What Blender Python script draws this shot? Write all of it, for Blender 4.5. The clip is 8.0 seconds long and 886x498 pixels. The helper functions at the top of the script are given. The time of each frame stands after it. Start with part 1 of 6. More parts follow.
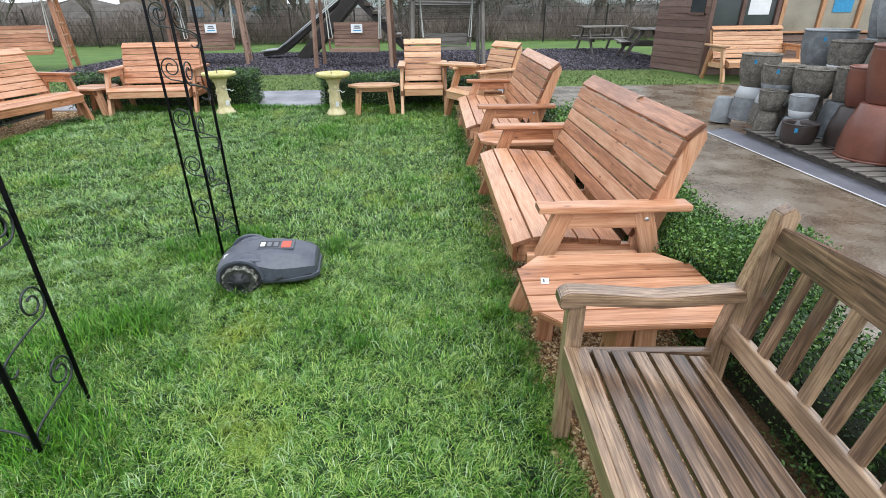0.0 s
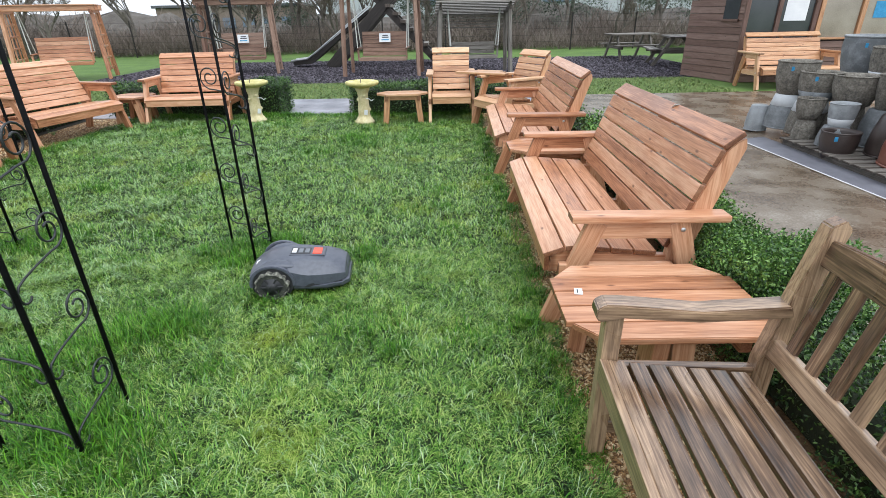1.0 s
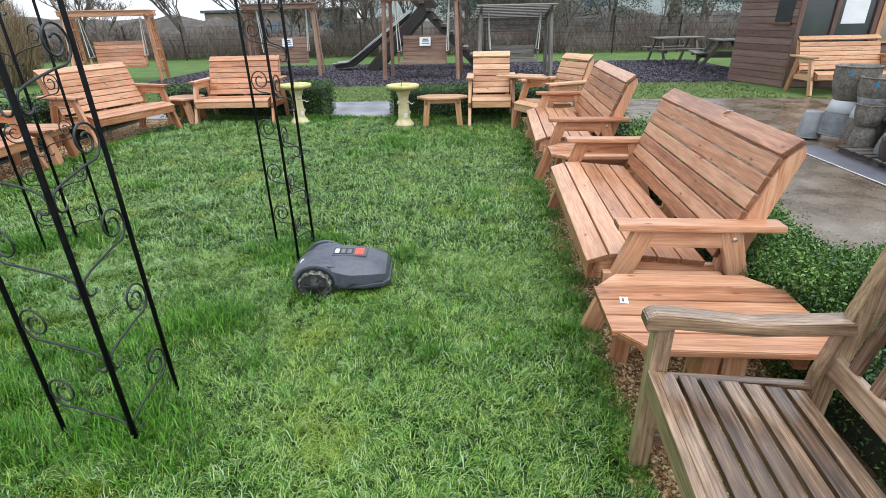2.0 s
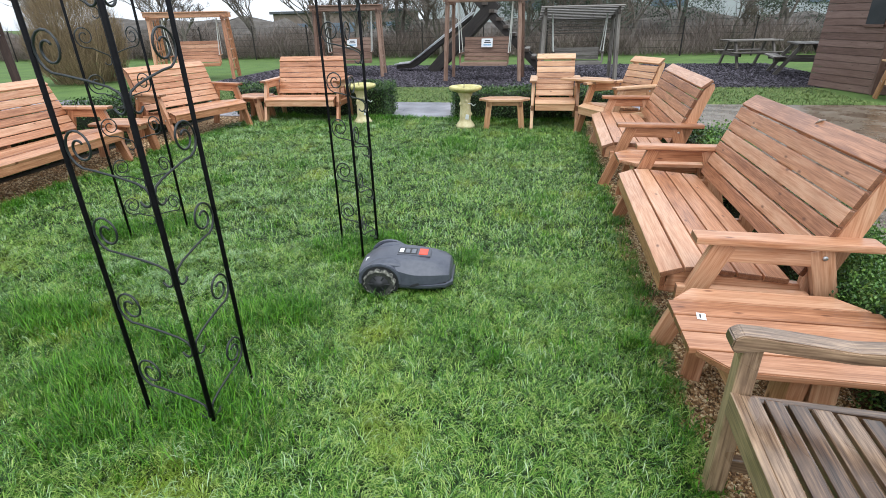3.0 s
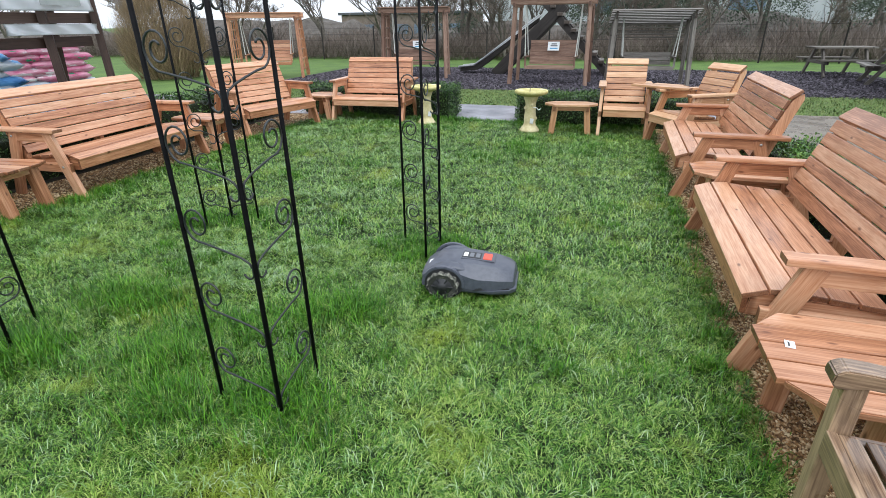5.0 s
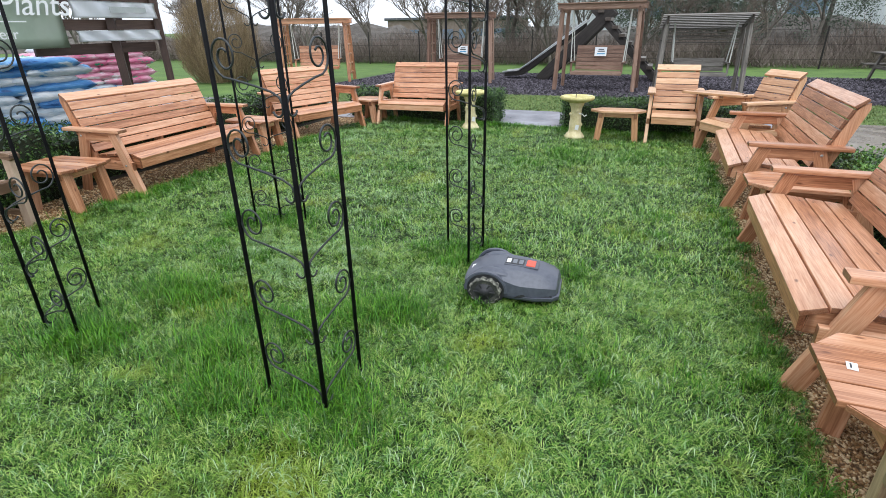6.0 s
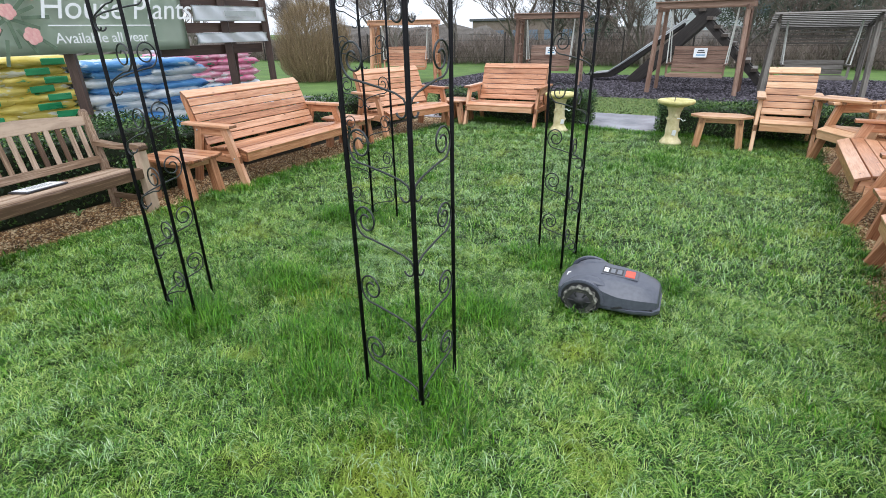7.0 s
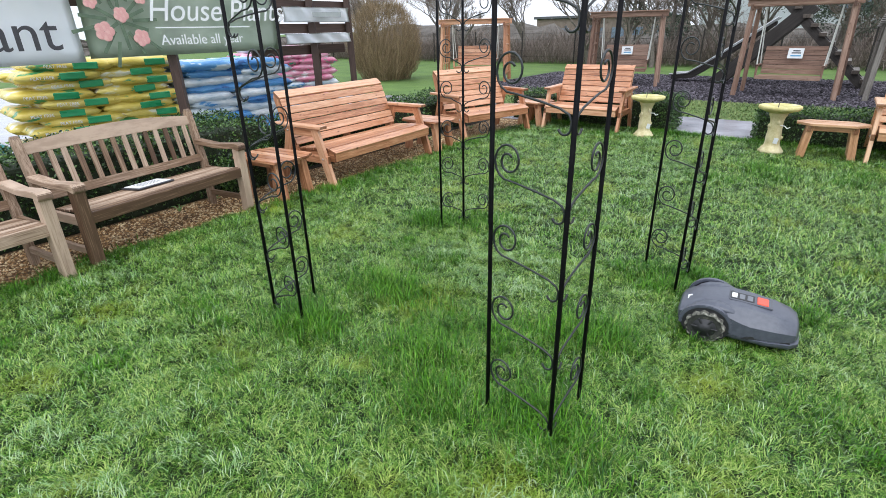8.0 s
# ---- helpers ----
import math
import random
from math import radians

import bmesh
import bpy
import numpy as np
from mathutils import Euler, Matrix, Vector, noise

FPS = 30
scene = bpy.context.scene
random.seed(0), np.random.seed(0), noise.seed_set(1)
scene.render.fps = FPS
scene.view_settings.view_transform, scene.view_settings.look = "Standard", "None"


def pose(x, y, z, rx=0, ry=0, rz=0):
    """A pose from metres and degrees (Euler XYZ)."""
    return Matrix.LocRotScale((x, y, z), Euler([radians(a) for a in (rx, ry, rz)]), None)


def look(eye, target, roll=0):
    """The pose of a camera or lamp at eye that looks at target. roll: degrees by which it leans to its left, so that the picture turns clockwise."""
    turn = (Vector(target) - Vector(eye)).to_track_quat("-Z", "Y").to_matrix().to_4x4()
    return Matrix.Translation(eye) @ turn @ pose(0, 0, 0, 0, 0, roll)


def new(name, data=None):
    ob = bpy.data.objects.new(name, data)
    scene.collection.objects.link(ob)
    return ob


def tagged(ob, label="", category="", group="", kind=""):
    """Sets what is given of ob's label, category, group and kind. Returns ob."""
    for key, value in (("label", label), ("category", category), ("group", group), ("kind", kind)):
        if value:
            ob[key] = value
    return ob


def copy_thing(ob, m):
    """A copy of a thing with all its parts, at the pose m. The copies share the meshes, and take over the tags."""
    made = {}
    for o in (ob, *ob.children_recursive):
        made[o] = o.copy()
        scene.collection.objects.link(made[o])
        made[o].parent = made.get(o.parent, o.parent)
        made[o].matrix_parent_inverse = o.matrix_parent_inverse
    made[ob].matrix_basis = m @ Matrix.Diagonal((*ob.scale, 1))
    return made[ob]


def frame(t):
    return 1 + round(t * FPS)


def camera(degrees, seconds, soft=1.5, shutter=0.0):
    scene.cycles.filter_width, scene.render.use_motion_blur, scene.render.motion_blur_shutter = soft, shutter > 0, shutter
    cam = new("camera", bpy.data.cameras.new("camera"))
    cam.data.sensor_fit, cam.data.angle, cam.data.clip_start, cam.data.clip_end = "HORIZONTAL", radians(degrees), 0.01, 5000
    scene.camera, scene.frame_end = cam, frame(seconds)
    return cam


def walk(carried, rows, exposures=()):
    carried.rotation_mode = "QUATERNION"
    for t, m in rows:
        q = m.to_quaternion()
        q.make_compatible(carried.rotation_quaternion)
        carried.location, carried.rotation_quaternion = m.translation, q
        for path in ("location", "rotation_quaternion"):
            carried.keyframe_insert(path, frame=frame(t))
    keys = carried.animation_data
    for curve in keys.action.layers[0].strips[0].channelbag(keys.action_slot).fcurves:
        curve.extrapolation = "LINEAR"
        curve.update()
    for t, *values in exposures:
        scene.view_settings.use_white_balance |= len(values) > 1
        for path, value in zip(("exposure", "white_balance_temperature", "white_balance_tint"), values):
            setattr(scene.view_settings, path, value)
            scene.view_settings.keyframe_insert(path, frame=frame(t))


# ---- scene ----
cam = camera(82.3, 8.0, soft=0.6)
ROWS = [  # seconds, place, then turn to the left, pitch and roll in degrees
    (0, -0.0125, 0.0195, 1.4814, -2.31, -25.90, -0.59),
    (0.5, -0.0351, 0.0276, 1.4837, -0.51, -25.48, -0.97),
    (1, -0.0512, 0.0281, 1.4844, 0.58, -25.04, -1.13),
    (2.5, -0.1362, 0.0212, 1.4955, 7.63, -24.49, -1.38),
    (3, -0.1846, 0.0180, 1.5030, 10.76, -24.40, -1.29),
    (3.5, -0.2254, 0.0164, 1.5065, 13.05, -24.28, -0.88),
    (4, -0.2493, 0.0210, 1.5100, 14.76, -24.21, -0.60),
    (5.5, -0.2760, 0.0200, 1.5152, 18.89, -23.92, -0.87),
    (6, -0.2971, -0.0031, 1.5219, 21.72, -23.58, -0.86),
    (6.5, -0.3553, -0.0284, 1.5268, 25.33, -23.46, -0.94),
    (7, -0.4281, -0.0505, 1.5306, 30.47, -23.38, -1.15),
    (7.5, -0.5775, -0.0822, 1.5484, 34.64, -23.41, -1.17),
    (8, -0.7813, -0.1222, 1.5720, 36.78, -23.46, -1.27),
]
walk(cam, [(t, pose(x, y, z, 0, 0, yaw) @ pose(0, 0, 0, 90 + pitch) @ pose(0, 0, 0, 0, 0, roll)) for t, x, y, z, yaw, pitch, roll in ROWS],
     exposures=[(0.0, 1.25, 6080, 8), (4.0, 1.14, 6080, 8), (8.0, 1.23, 6080, 10)])

# ---- light: overcast winter sky ----
world = bpy.data.worlds.new("overcast")
scene.world = world
world.use_nodes = True
wn, wl = world.node_tree.nodes, world.node_tree.links
sky = wn.new("ShaderNodeTexSky")
sky.sky_type, sky.sun_disc = "NISHITA", False
sky.sun_elevation, sky.sun_rotation = radians(60), radians(148)
sky.dust_density, sky.air_density, sky.ozone_density = 4.0, 1.0, 1.0
grey = wn.new("ShaderNodeHueSaturation")
grey.inputs["Saturation"].default_value = 0.12
wl.new(sky.outputs[0], grey.inputs["Color"])
cloud = wn.new("ShaderNodeMix")
cloud.data_type = "RGBA"
cloud.inputs[0].default_value = 0.75
cloud.inputs[7].default_value = (5.3, 5.5, 5.8, 1)
wl.new(grey.outputs[0], cloud.inputs[6])
wl.new(cloud.outputs[2], wn["Background"].inputs["Color"])
wn["Background"].inputs["Strength"].default_value = 0.12
sun = new("sun", bpy.data.lights.new("sun", "SUN"))
sun.data.energy, sun.data.angle, sun.data.color = 0.7, radians(60), (1.0, 0.97, 0.93)
sun.matrix_world = look((0, 0, 20), (-5.0, 8.0, 0))


# ---- materials ----
def ramp(nodes, stops):
    r = nodes.new("ShaderNodeValToRGB")
    while len(r.color_ramp.elements) < len(stops):
        r.color_ramp.elements.new(0.5)
    for e, (p, c) in zip(r.color_ramp.elements, stops):
        e.position, e.color = p, (*c, 1)
    return r


def material(name, stops, scale=8.0, rough=0.7, bump=0.2, fine=60.0, metal=0.0, stretch=(1, 1, 1), random=0.0, island=0.0,
             rough_var=0.1, spec=0.5, detail=6.0, bump_dist=0.01, coords="Object", patch=None, speck=0.25):
    m = bpy.data.materials.new(name)
    m.use_nodes = True
    n, l = m.node_tree.nodes, m.node_tree.links
    b = n["Principled BSDF"]
    tc, mp = n.new("ShaderNodeTexCoord"), n.new("ShaderNodeMapping")
    mp.inputs["Scale"].default_value = stretch
    l.new(tc.outputs[coords], mp.inputs["Vector"])
    vec = mp.outputs[0]
    if random:
        oi, add = n.new("ShaderNodeObjectInfo"), n.new("ShaderNodeVectorMath")
        mul = n.new("ShaderNodeMath")
        mul.operation, mul.inputs[1].default_value = "MULTIPLY", 37.0
        l.new(oi.outputs["Random"], mul.inputs[0])
        l.new(vec, add.inputs[0]), l.new(mul.outputs[0], add.inputs[1])
        vec = add.outputs[0]
    a = n.new("ShaderNodeTexNoise")
    a.inputs["Scale"].default_value, a.inputs["Detail"].default_value = scale, detail
    l.new(vec, a.inputs["Vector"])
    f = n.new("ShaderNodeTexNoise")
    f.inputs["Scale"].default_value, f.inputs["Detail"].default_value = fine, 3.0
    l.new(vec, f.inputs["Vector"])
    mix = n.new("ShaderNodeMix")
    mix.inputs[0].default_value = speck
    l.new(a.outputs[0], mix.inputs[2]), l.new(f.outputs[0], mix.inputs[3])
    val = mix.outputs[0]
    for source, amount in (("ShaderNodeObjectInfo", random), ("ShaderNodeNewGeometry", island)):
        if amount:
            s, ma = n.new(source), n.new("ShaderNodeMath")
            out = s.outputs["Random"] if source == "ShaderNodeObjectInfo" else s.outputs["Random Per Island"]
            ma.operation = "MULTIPLY_ADD"
            ma.inputs[1].default_value = amount
            l.new(out, ma.inputs[0]), l.new(val, ma.inputs[2])
            sub = n.new("ShaderNodeMath")
            sub.operation, sub.inputs[1].default_value = "SUBTRACT", amount / 2
            l.new(ma.outputs[0], sub.inputs[0])
            val = sub.outputs[0]
    r = ramp(n, stops)
    l.new(val, r.inputs[0])
    color = r.outputs[0]
    if patch:
        psc, pcol, lo, hi = patch
        pn, pr = n.new("ShaderNodeTexNoise"), n.new("ShaderNodeMapRange")
        pn.inputs["Scale"].default_value, pn.inputs["Detail"].default_value = psc, 3.0
        pr.inputs[1].default_value, pr.inputs[2].default_value = lo, hi
        l.new(tc.outputs[coords], pn.inputs["Vector"]), l.new(pn.outputs[0], pr.inputs[0])
        pm = n.new("ShaderNodeMix")
        pm.data_type = "RGBA"
        pm.inputs[7].default_value = (*pcol, 1)
        l.new(pr.outputs[0], pm.inputs[0]), l.new(color, pm.inputs[6])
        color = pm.outputs[2]
    l.new(color, b.inputs["Base Color"])
    rr = n.new("ShaderNodeMapRange")
    rr.inputs[3].default_value, rr.inputs[4].default_value = max(0.02, rough - rough_var), min(1, rough + rough_var)
    l.new(a.outputs[0], rr.inputs[0]), l.new(rr.outputs[0], b.inputs["Roughness"])
    b.inputs["Metallic"].default_value = metal
    b.inputs["Specular IOR Level"].default_value = spec
    if bump:
        bp = n.new("ShaderNodeBump")
        bp.inputs["Strength"].default_value, bp.inputs["Distance"].default_value = bump, bump_dist
        l.new(mix.outputs[0], bp.inputs["Height"]), l.new(bp.outputs[0], b.inputs["Normal"])
    return m


def wood(name, dark, mid, light, rough=0.45, knots=True, wet=0.0, spread=0.24, ring=9.0, coat=0.0, fibres=0.38, stain=0.0, blotch=0.6):
    """Sawn timber with its grain along each piece's own x axis."""
    m = bpy.data.materials.new(name)
    m.use_nodes = True
    n, l = m.node_tree.nodes, m.node_tree.links
    b = n["Principled BSDF"]
    tc, oi = n.new("ShaderNodeTexCoord"), n.new("ShaderNodeObjectInfo")
    off, mul = n.new("ShaderNodeVectorMath"), n.new("ShaderNodeMath")
    mul.operation, mul.inputs[1].default_value = "MULTIPLY", 53.0
    l.new(oi.outputs["Random"], mul.inputs[0])
    l.new(tc.outputs["Object"], off.inputs[0]), l.new(mul.outputs[0], off.inputs[1])
    warp = n.new("ShaderNodeTexNoise")
    warp.inputs["Scale"].default_value, warp.inputs["Detail"].default_value = 2.2, 2.0
    l.new(off.outputs[0], warp.inputs["Vector"])
    mp = n.new("ShaderNodeMapping")
    mp.inputs["Scale"].default_value = (1.2, ring * 2.2, ring * 2.2)
    l.new(off.outputs[0], mp.inputs["Vector"])
    wadd = n.new("ShaderNodeVectorMath")
    wadd.operation = "MULTIPLY_ADD"
    wadd.inputs[1].default_value = (1.2, 1.2, 1.2)
    l.new(warp.outputs["Color"], wadd.inputs[0]), l.new(mp.outputs[0], wadd.inputs[2])
    grain = n.new("ShaderNodeTexNoise")
    grain.inputs["Scale"].default_value, grain.inputs["Detail"].default_value, grain.inputs["Roughness"].default_value = 1.6, 7.0, 0.62
    l.new(wadd.outputs[0], grain.inputs["Vector"])
    fm = n.new("ShaderNodeMapping")
    fm.inputs["Scale"].default_value = (6, 160, 160)
    l.new(off.outputs[0], fm.inputs["Vector"])
    fibre = n.new("ShaderNodeTexNoise")
    fibre.inputs["Scale"].default_value, fibre.inputs["Detail"].default_value = 1.0, 3.0
    l.new(fm.outputs[0], fibre.inputs["Vector"])
    mix = n.new("ShaderNodeMix")
    mix.inputs[0].default_value = fibres
    l.new(grain.outputs[0], mix.inputs[2]), l.new(fibre.outputs[0], mix.inputs[3])
    ma = n.new("ShaderNodeMath")
    ma.operation, ma.inputs[1].default_value = "MULTIPLY_ADD", spread
    l.new(oi.outputs["Random"], ma.inputs[0]), l.new(mix.outputs[0], ma.inputs[2])
    su = n.new("ShaderNodeMath")
    su.operation, su.inputs[1].default_value = "SUBTRACT", spread / 2
    l.new(ma.outputs[0], su.inputs[0])
    r = ramp(n, [(0.30, dark), (0.48, mid), (0.68, light)])
    l.new(su.outputs[0], r.inputs[0])
    color = r.outputs[0]
    if knots:
        km = n.new("ShaderNodeMapping")
        km.inputs["Scale"].default_value = (3.0, 7.5, 1.0)
        l.new(off.outputs[0], km.inputs["Vector"])
        vo, kr = n.new("ShaderNodeTexVoronoi"), n.new("ShaderNodeMapRange")
        vo.inputs["Scale"].default_value = 1.0
        vo.voronoi_dimensions = "2D"
        vo.inputs["Randomness"].default_value = 1.0
        kr.inputs[1].default_value, kr.inputs[2].default_value, kr.inputs[3].default_value, kr.inputs[4].default_value = 0.022, 0.075, 0.85, 0.0
        l.new(km.outputs[0], vo.inputs["Vector"]), l.new(vo.outputs["Distance"], kr.inputs[0])
        some, sp = n.new("ShaderNodeMath"), n.new("ShaderNodeSeparateColor")
        some.operation, some.inputs[1].default_value = "GREATER_THAN", 0.5
        keep = n.new("ShaderNodeMath")
        keep.operation = "MULTIPLY"
        l.new(vo.outputs["Color"], sp.inputs[0]), l.new(sp.outputs[0], some.inputs[0])
        l.new(some.outputs[0], keep.inputs[0]), l.new(kr.outputs[0], keep.inputs[1])
        kx = n.new("ShaderNodeMix")
        kx.data_type = "RGBA"
        kx.inputs[7].default_value = (dark[0] * 0.5, dark[1] * 0.42, dark[2] * 0.4, 1)
        l.new(keep.outputs[0], kx.inputs[0]), l.new(color, kx.inputs[6])
        color = kx.outputs[2]
    if stain:
        # damp, darker blotches drawn out along the grain
        sm, sn, sr, sx = n.new("ShaderNodeMapping"), n.new("ShaderNodeTexNoise"), n.new("ShaderNodeMapRange"), n.new("ShaderNodeMix")
        sm.inputs["Scale"].default_value = (2.5, 9.0, 9.0)
        sn.inputs["Scale"].default_value, sn.inputs["Detail"].default_value, sn.inputs["Roughness"].default_value = 1.0, 5.0, 0.65
        sr.inputs[1].default_value, sr.inputs[2].default_value, sr.inputs[4].default_value = 0.46, 0.60, stain
        sx.data_type, sx.blend_type = "RGBA", "MULTIPLY"
        sx.inputs[7].default_value = (blotch, blotch * 0.94, blotch * 0.9, 1)
        l.new(off.outputs[0], sm.inputs["Vector"]), l.new(sm.outputs[0], sn.inputs["Vector"]), l.new(sn.outputs[0], sr.inputs[0])
        l.new(sr.outputs[0], sx.inputs[0]), l.new(color, sx.inputs[6])
        color = sx.outputs[2]
    # sawn ends soak up more stain than the faces
    es, ea, er, ex = n.new("ShaderNodeSeparateXYZ"), n.new("ShaderNodeMath"), n.new("ShaderNodeMapRange"), n.new("ShaderNodeMix")
    ea.operation = "ABSOLUTE"
    er.inputs[1].default_value, er.inputs[2].default_value = 0.55, 0.9
    ex.data_type, ex.blend_type = "RGBA", "MULTIPLY"
    ex.inputs[7].default_value = (0.42, 0.36, 0.33, 1)
    l.new(tc.outputs["Normal"], es.inputs[0]), l.new(es.outputs[0], ea.inputs[0]), l.new(ea.outputs[0], er.inputs[0])
    l.new(er.outputs[0], ex.inputs[0]), l.new(color, ex.inputs[6])
    color = ex.outputs[2]
    l.new(color, b.inputs["Base Color"])
    b.inputs["Coat Weight"].default_value, b.inputs["Coat Roughness"].default_value = coat, 0.18
    rm = n.new("ShaderNodeMapRange")
    rm.inputs[3].default_value, rm.inputs[4].default_value = rough - 0.15 - wet, rough + 0.15
    l.new(warp.outputs[0], rm.inputs[0]), l.new(rm.outputs[0], b.inputs["Roughness"])
    bp = n.new("ShaderNodeBump")
    bp.inputs["Strength"].default_value, bp.inputs["Distance"].default_value = 0.35, 0.003
    l.new(mix.outputs[0], bp.inputs["Height"]), l.new(bp.outputs[0], b.inputs["Normal"])
    return m


PINE = wood("red_stained_pine", (0.25, 0.095, 0.040), (0.50, 0.232, 0.118), (0.68, 0.405, 0.255), rough=0.42, coat=0.28, stain=0.5, blotch=0.74, fibres=0.46)
PINE_PALE = wood("pale_pine", (0.30, 0.135, 0.062), (0.53, 0.285, 0.145), (0.69, 0.45, 0.275), rough=0.42, coat=0.22, stain=0.4, blotch=0.78, fibres=0.46)
# mid and light tones raised: sky sheen on wet slats is partly painted in
TEAK = wood("weathered_brown_hardwood", (0.044, 0.023, 0.015), (0.185, 0.110, 0.065), (0.47, 0.32, 0.20), rough=0.40, knots=False, wet=0.18, spread=0.22, ring=20, coat=0.75, fibres=0.5, stain=0.8, blotch=0.45)
TEAK_GREY = wood("grey_weathered_hardwood", (0.09, 0.048, 0.026), (0.235, 0.150, 0.092), (0.48, 0.36, 0.27), rough=0.55, knots=False, spread=0.55, ring=16, fibres=0.5, stain=0.6, blotch=0.62)
SWING_WOOD = wood("dull_brown_swing_timber", (0.10, 0.05, 0.033), (0.21, 0.12, 0.083), (0.33, 0.22, 0.165), rough=0.6)
GREY_WOOD = wood("grey_old_timber", (0.05, 0.043, 0.036), (0.125, 0.11, 0.095), (0.24, 0.22, 0.195), rough=0.65)
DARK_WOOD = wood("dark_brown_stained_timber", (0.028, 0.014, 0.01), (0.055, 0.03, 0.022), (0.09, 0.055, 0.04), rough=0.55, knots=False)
BLACK_WOOD = wood("tarred_dark_timber", (0.010, 0.008, 0.007), (0.022, 0.018, 0.016), (0.05, 0.042, 0.038), rough=0.75, knots=False)
SHED_WOOD = wood("brown_stained_shed_boards", (0.085, 0.045, 0.033), (0.15, 0.085, 0.066), (0.22, 0.14, 0.115), rough=0.55)
IRON = material("black_painted_iron", [(0.3, (0.003, 0.003, 0.004)), (0.7, (0.009, 0.009, 0.010))], scale=30, rough=0.55, bump=0.15, fine=200, spec=0.08)
SCROLL_IRON = material("dark_grey_painted_iron", [(0.3, (0.006, 0.008, 0.009)), (0.7, (0.025, 0.03, 0.033))], scale=30, rough=0.35, bump=0.15, fine=200)
SOIL = material("dark_soil", [(0.3, (0.010, 0.010, 0.007)), (0.7, (0.035, 0.03, 0.02))], scale=6, rough=0.95, bump=0.8, fine=50, bump_dist=0.03)
# soil colour taken near black to paint the shade in gaps between blades
LAWN_SOIL = material("shade_darkened_mossy_soil", [(0.3, (0.005, 0.012, 0.003)), (0.7, (0.020, 0.045, 0.007))], scale=5, rough=0.95, bump=0.9, fine=70, bump_dist=0.03)
BLADE_FAR = material("short_field_grass", [(0.1, (0.05, 0.085, 0.016)), (0.5, (0.115, 0.165, 0.035)), (0.9, (0.23, 0.28, 0.09))], scale=1.5, rough=0.6, bump=0, fine=9, island=0.6)
CUTTINGS = material("pale_grass_cuttings", [(0.1, (0.09, 0.22, 0.045)), (0.5, (0.21, 0.36, 0.13)), (0.9, (0.44, 0.55, 0.34))], scale=3, rough=0.35, bump=0, fine=14, island=0.6)
TUFT_BLADE = material("lush_grass_tufts", [(0.1, (0.015, 0.062, 0.003)), (0.5, (0.046, 0.165, 0.006)), (0.9, (0.13, 0.31, 0.02))], scale=3, rough=0.42, bump=0, fine=14, island=0.8, spec=0.28)
BLADE = material("grass_blades", [(0.12, (0.009, 0.036, 0.002)), (0.38, (0.048, 0.150, 0.008)), (0.62, (0.125, 0.275, 0.024)), (0.92, (0.34, 0.46, 0.12))],
                 scale=2.2, rough=0.38, bump=0, fine=14, island=0.95, rough_var=0.1, spec=0.33, patch=(1.7, (0.26, 0.32, 0.02), 0.56, 0.82), detail=4)
FAR_GRASS = material("meadow_grass", [(0.3, (0.05, 0.105, 0.016)), (0.7, (0.12, 0.20, 0.04))], scale=1.2, rough=0.9, bump=0.9, fine=45, bump_dist=0.04, detail=8)
GRAVEL_BED = material("gravel_bed", [(0.3, (0.05, 0.026, 0.012)), (0.7, (0.22, 0.13, 0.06))], scale=70, rough=0.8, bump=0.9, fine=140, bump_dist=0.01)
PEBBLE = material("golden_pea_gravel", [(0.1, (0.11, 0.05, 0.016)), (0.5, (0.38, 0.215, 0.085)), (0.9, (0.74, 0.60, 0.38))], scale=20, rough=0.5, bump=0.1, fine=90, island=0.8)
BARK = material("dark_slate_chippings", [(0.2, (0.013, 0.011, 0.014)), (0.55, (0.038, 0.032, 0.041)), (0.85, (0.10, 0.088, 0.108))], scale=14, rough=0.8, bump=0.9, fine=40, bump_dist=0.05, speck=0.6)
CHIP = material("dark_purple_chippings", [(0.1, (0.012, 0.010, 0.013)), (0.5, (0.038, 0.032, 0.041)), (0.9, (0.14, 0.125, 0.15))], scale=10, rough=0.7, bump=0, island=0.8, spec=0.25)
CONCRETE = material("wet_brown_concrete", [(0.34, (0.06, 0.042, 0.028)), (0.46, (0.125, 0.092, 0.062)), (0.56, (0.18, 0.145, 0.108)), (0.68, (0.30, 0.265, 0.225))], scale=2.6, rough=0.27, bump=0.45, fine=70, rough_var=0.26, detail=12, bump_dist=0.006, speck=0.42, spec=0.4)
PATH_CONC = material("wet_grey_concrete", [(0.3, (0.20, 0.20, 0.23)), (0.7, (0.38, 0.38, 0.42))], scale=2, rough=0.2, bump=0.25, fine=60, rough_var=0.15, bump_dist=0.006)
LEAF = material("box_leaves", [(0.1, (0.008, 0.028, 0.006)), (0.5, (0.028, 0.075, 0.014)), (0.9, (0.11, 0.205, 0.04))], scale=5, rough=0.38, bump=0, island=0.8)
LEAF_LIGHT = material("fresh_box_leaves", [(0.1, (0.02, 0.06, 0.01)), (0.5, (0.065, 0.16, 0.025)), (0.9, (0.19, 0.33, 0.07))], scale=5, rough=0.38, bump=0, island=0.8)
# near-black: the shade inside the hedges is put into this colour
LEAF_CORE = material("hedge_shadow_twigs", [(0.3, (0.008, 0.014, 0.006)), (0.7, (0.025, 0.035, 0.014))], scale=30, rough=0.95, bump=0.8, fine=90)
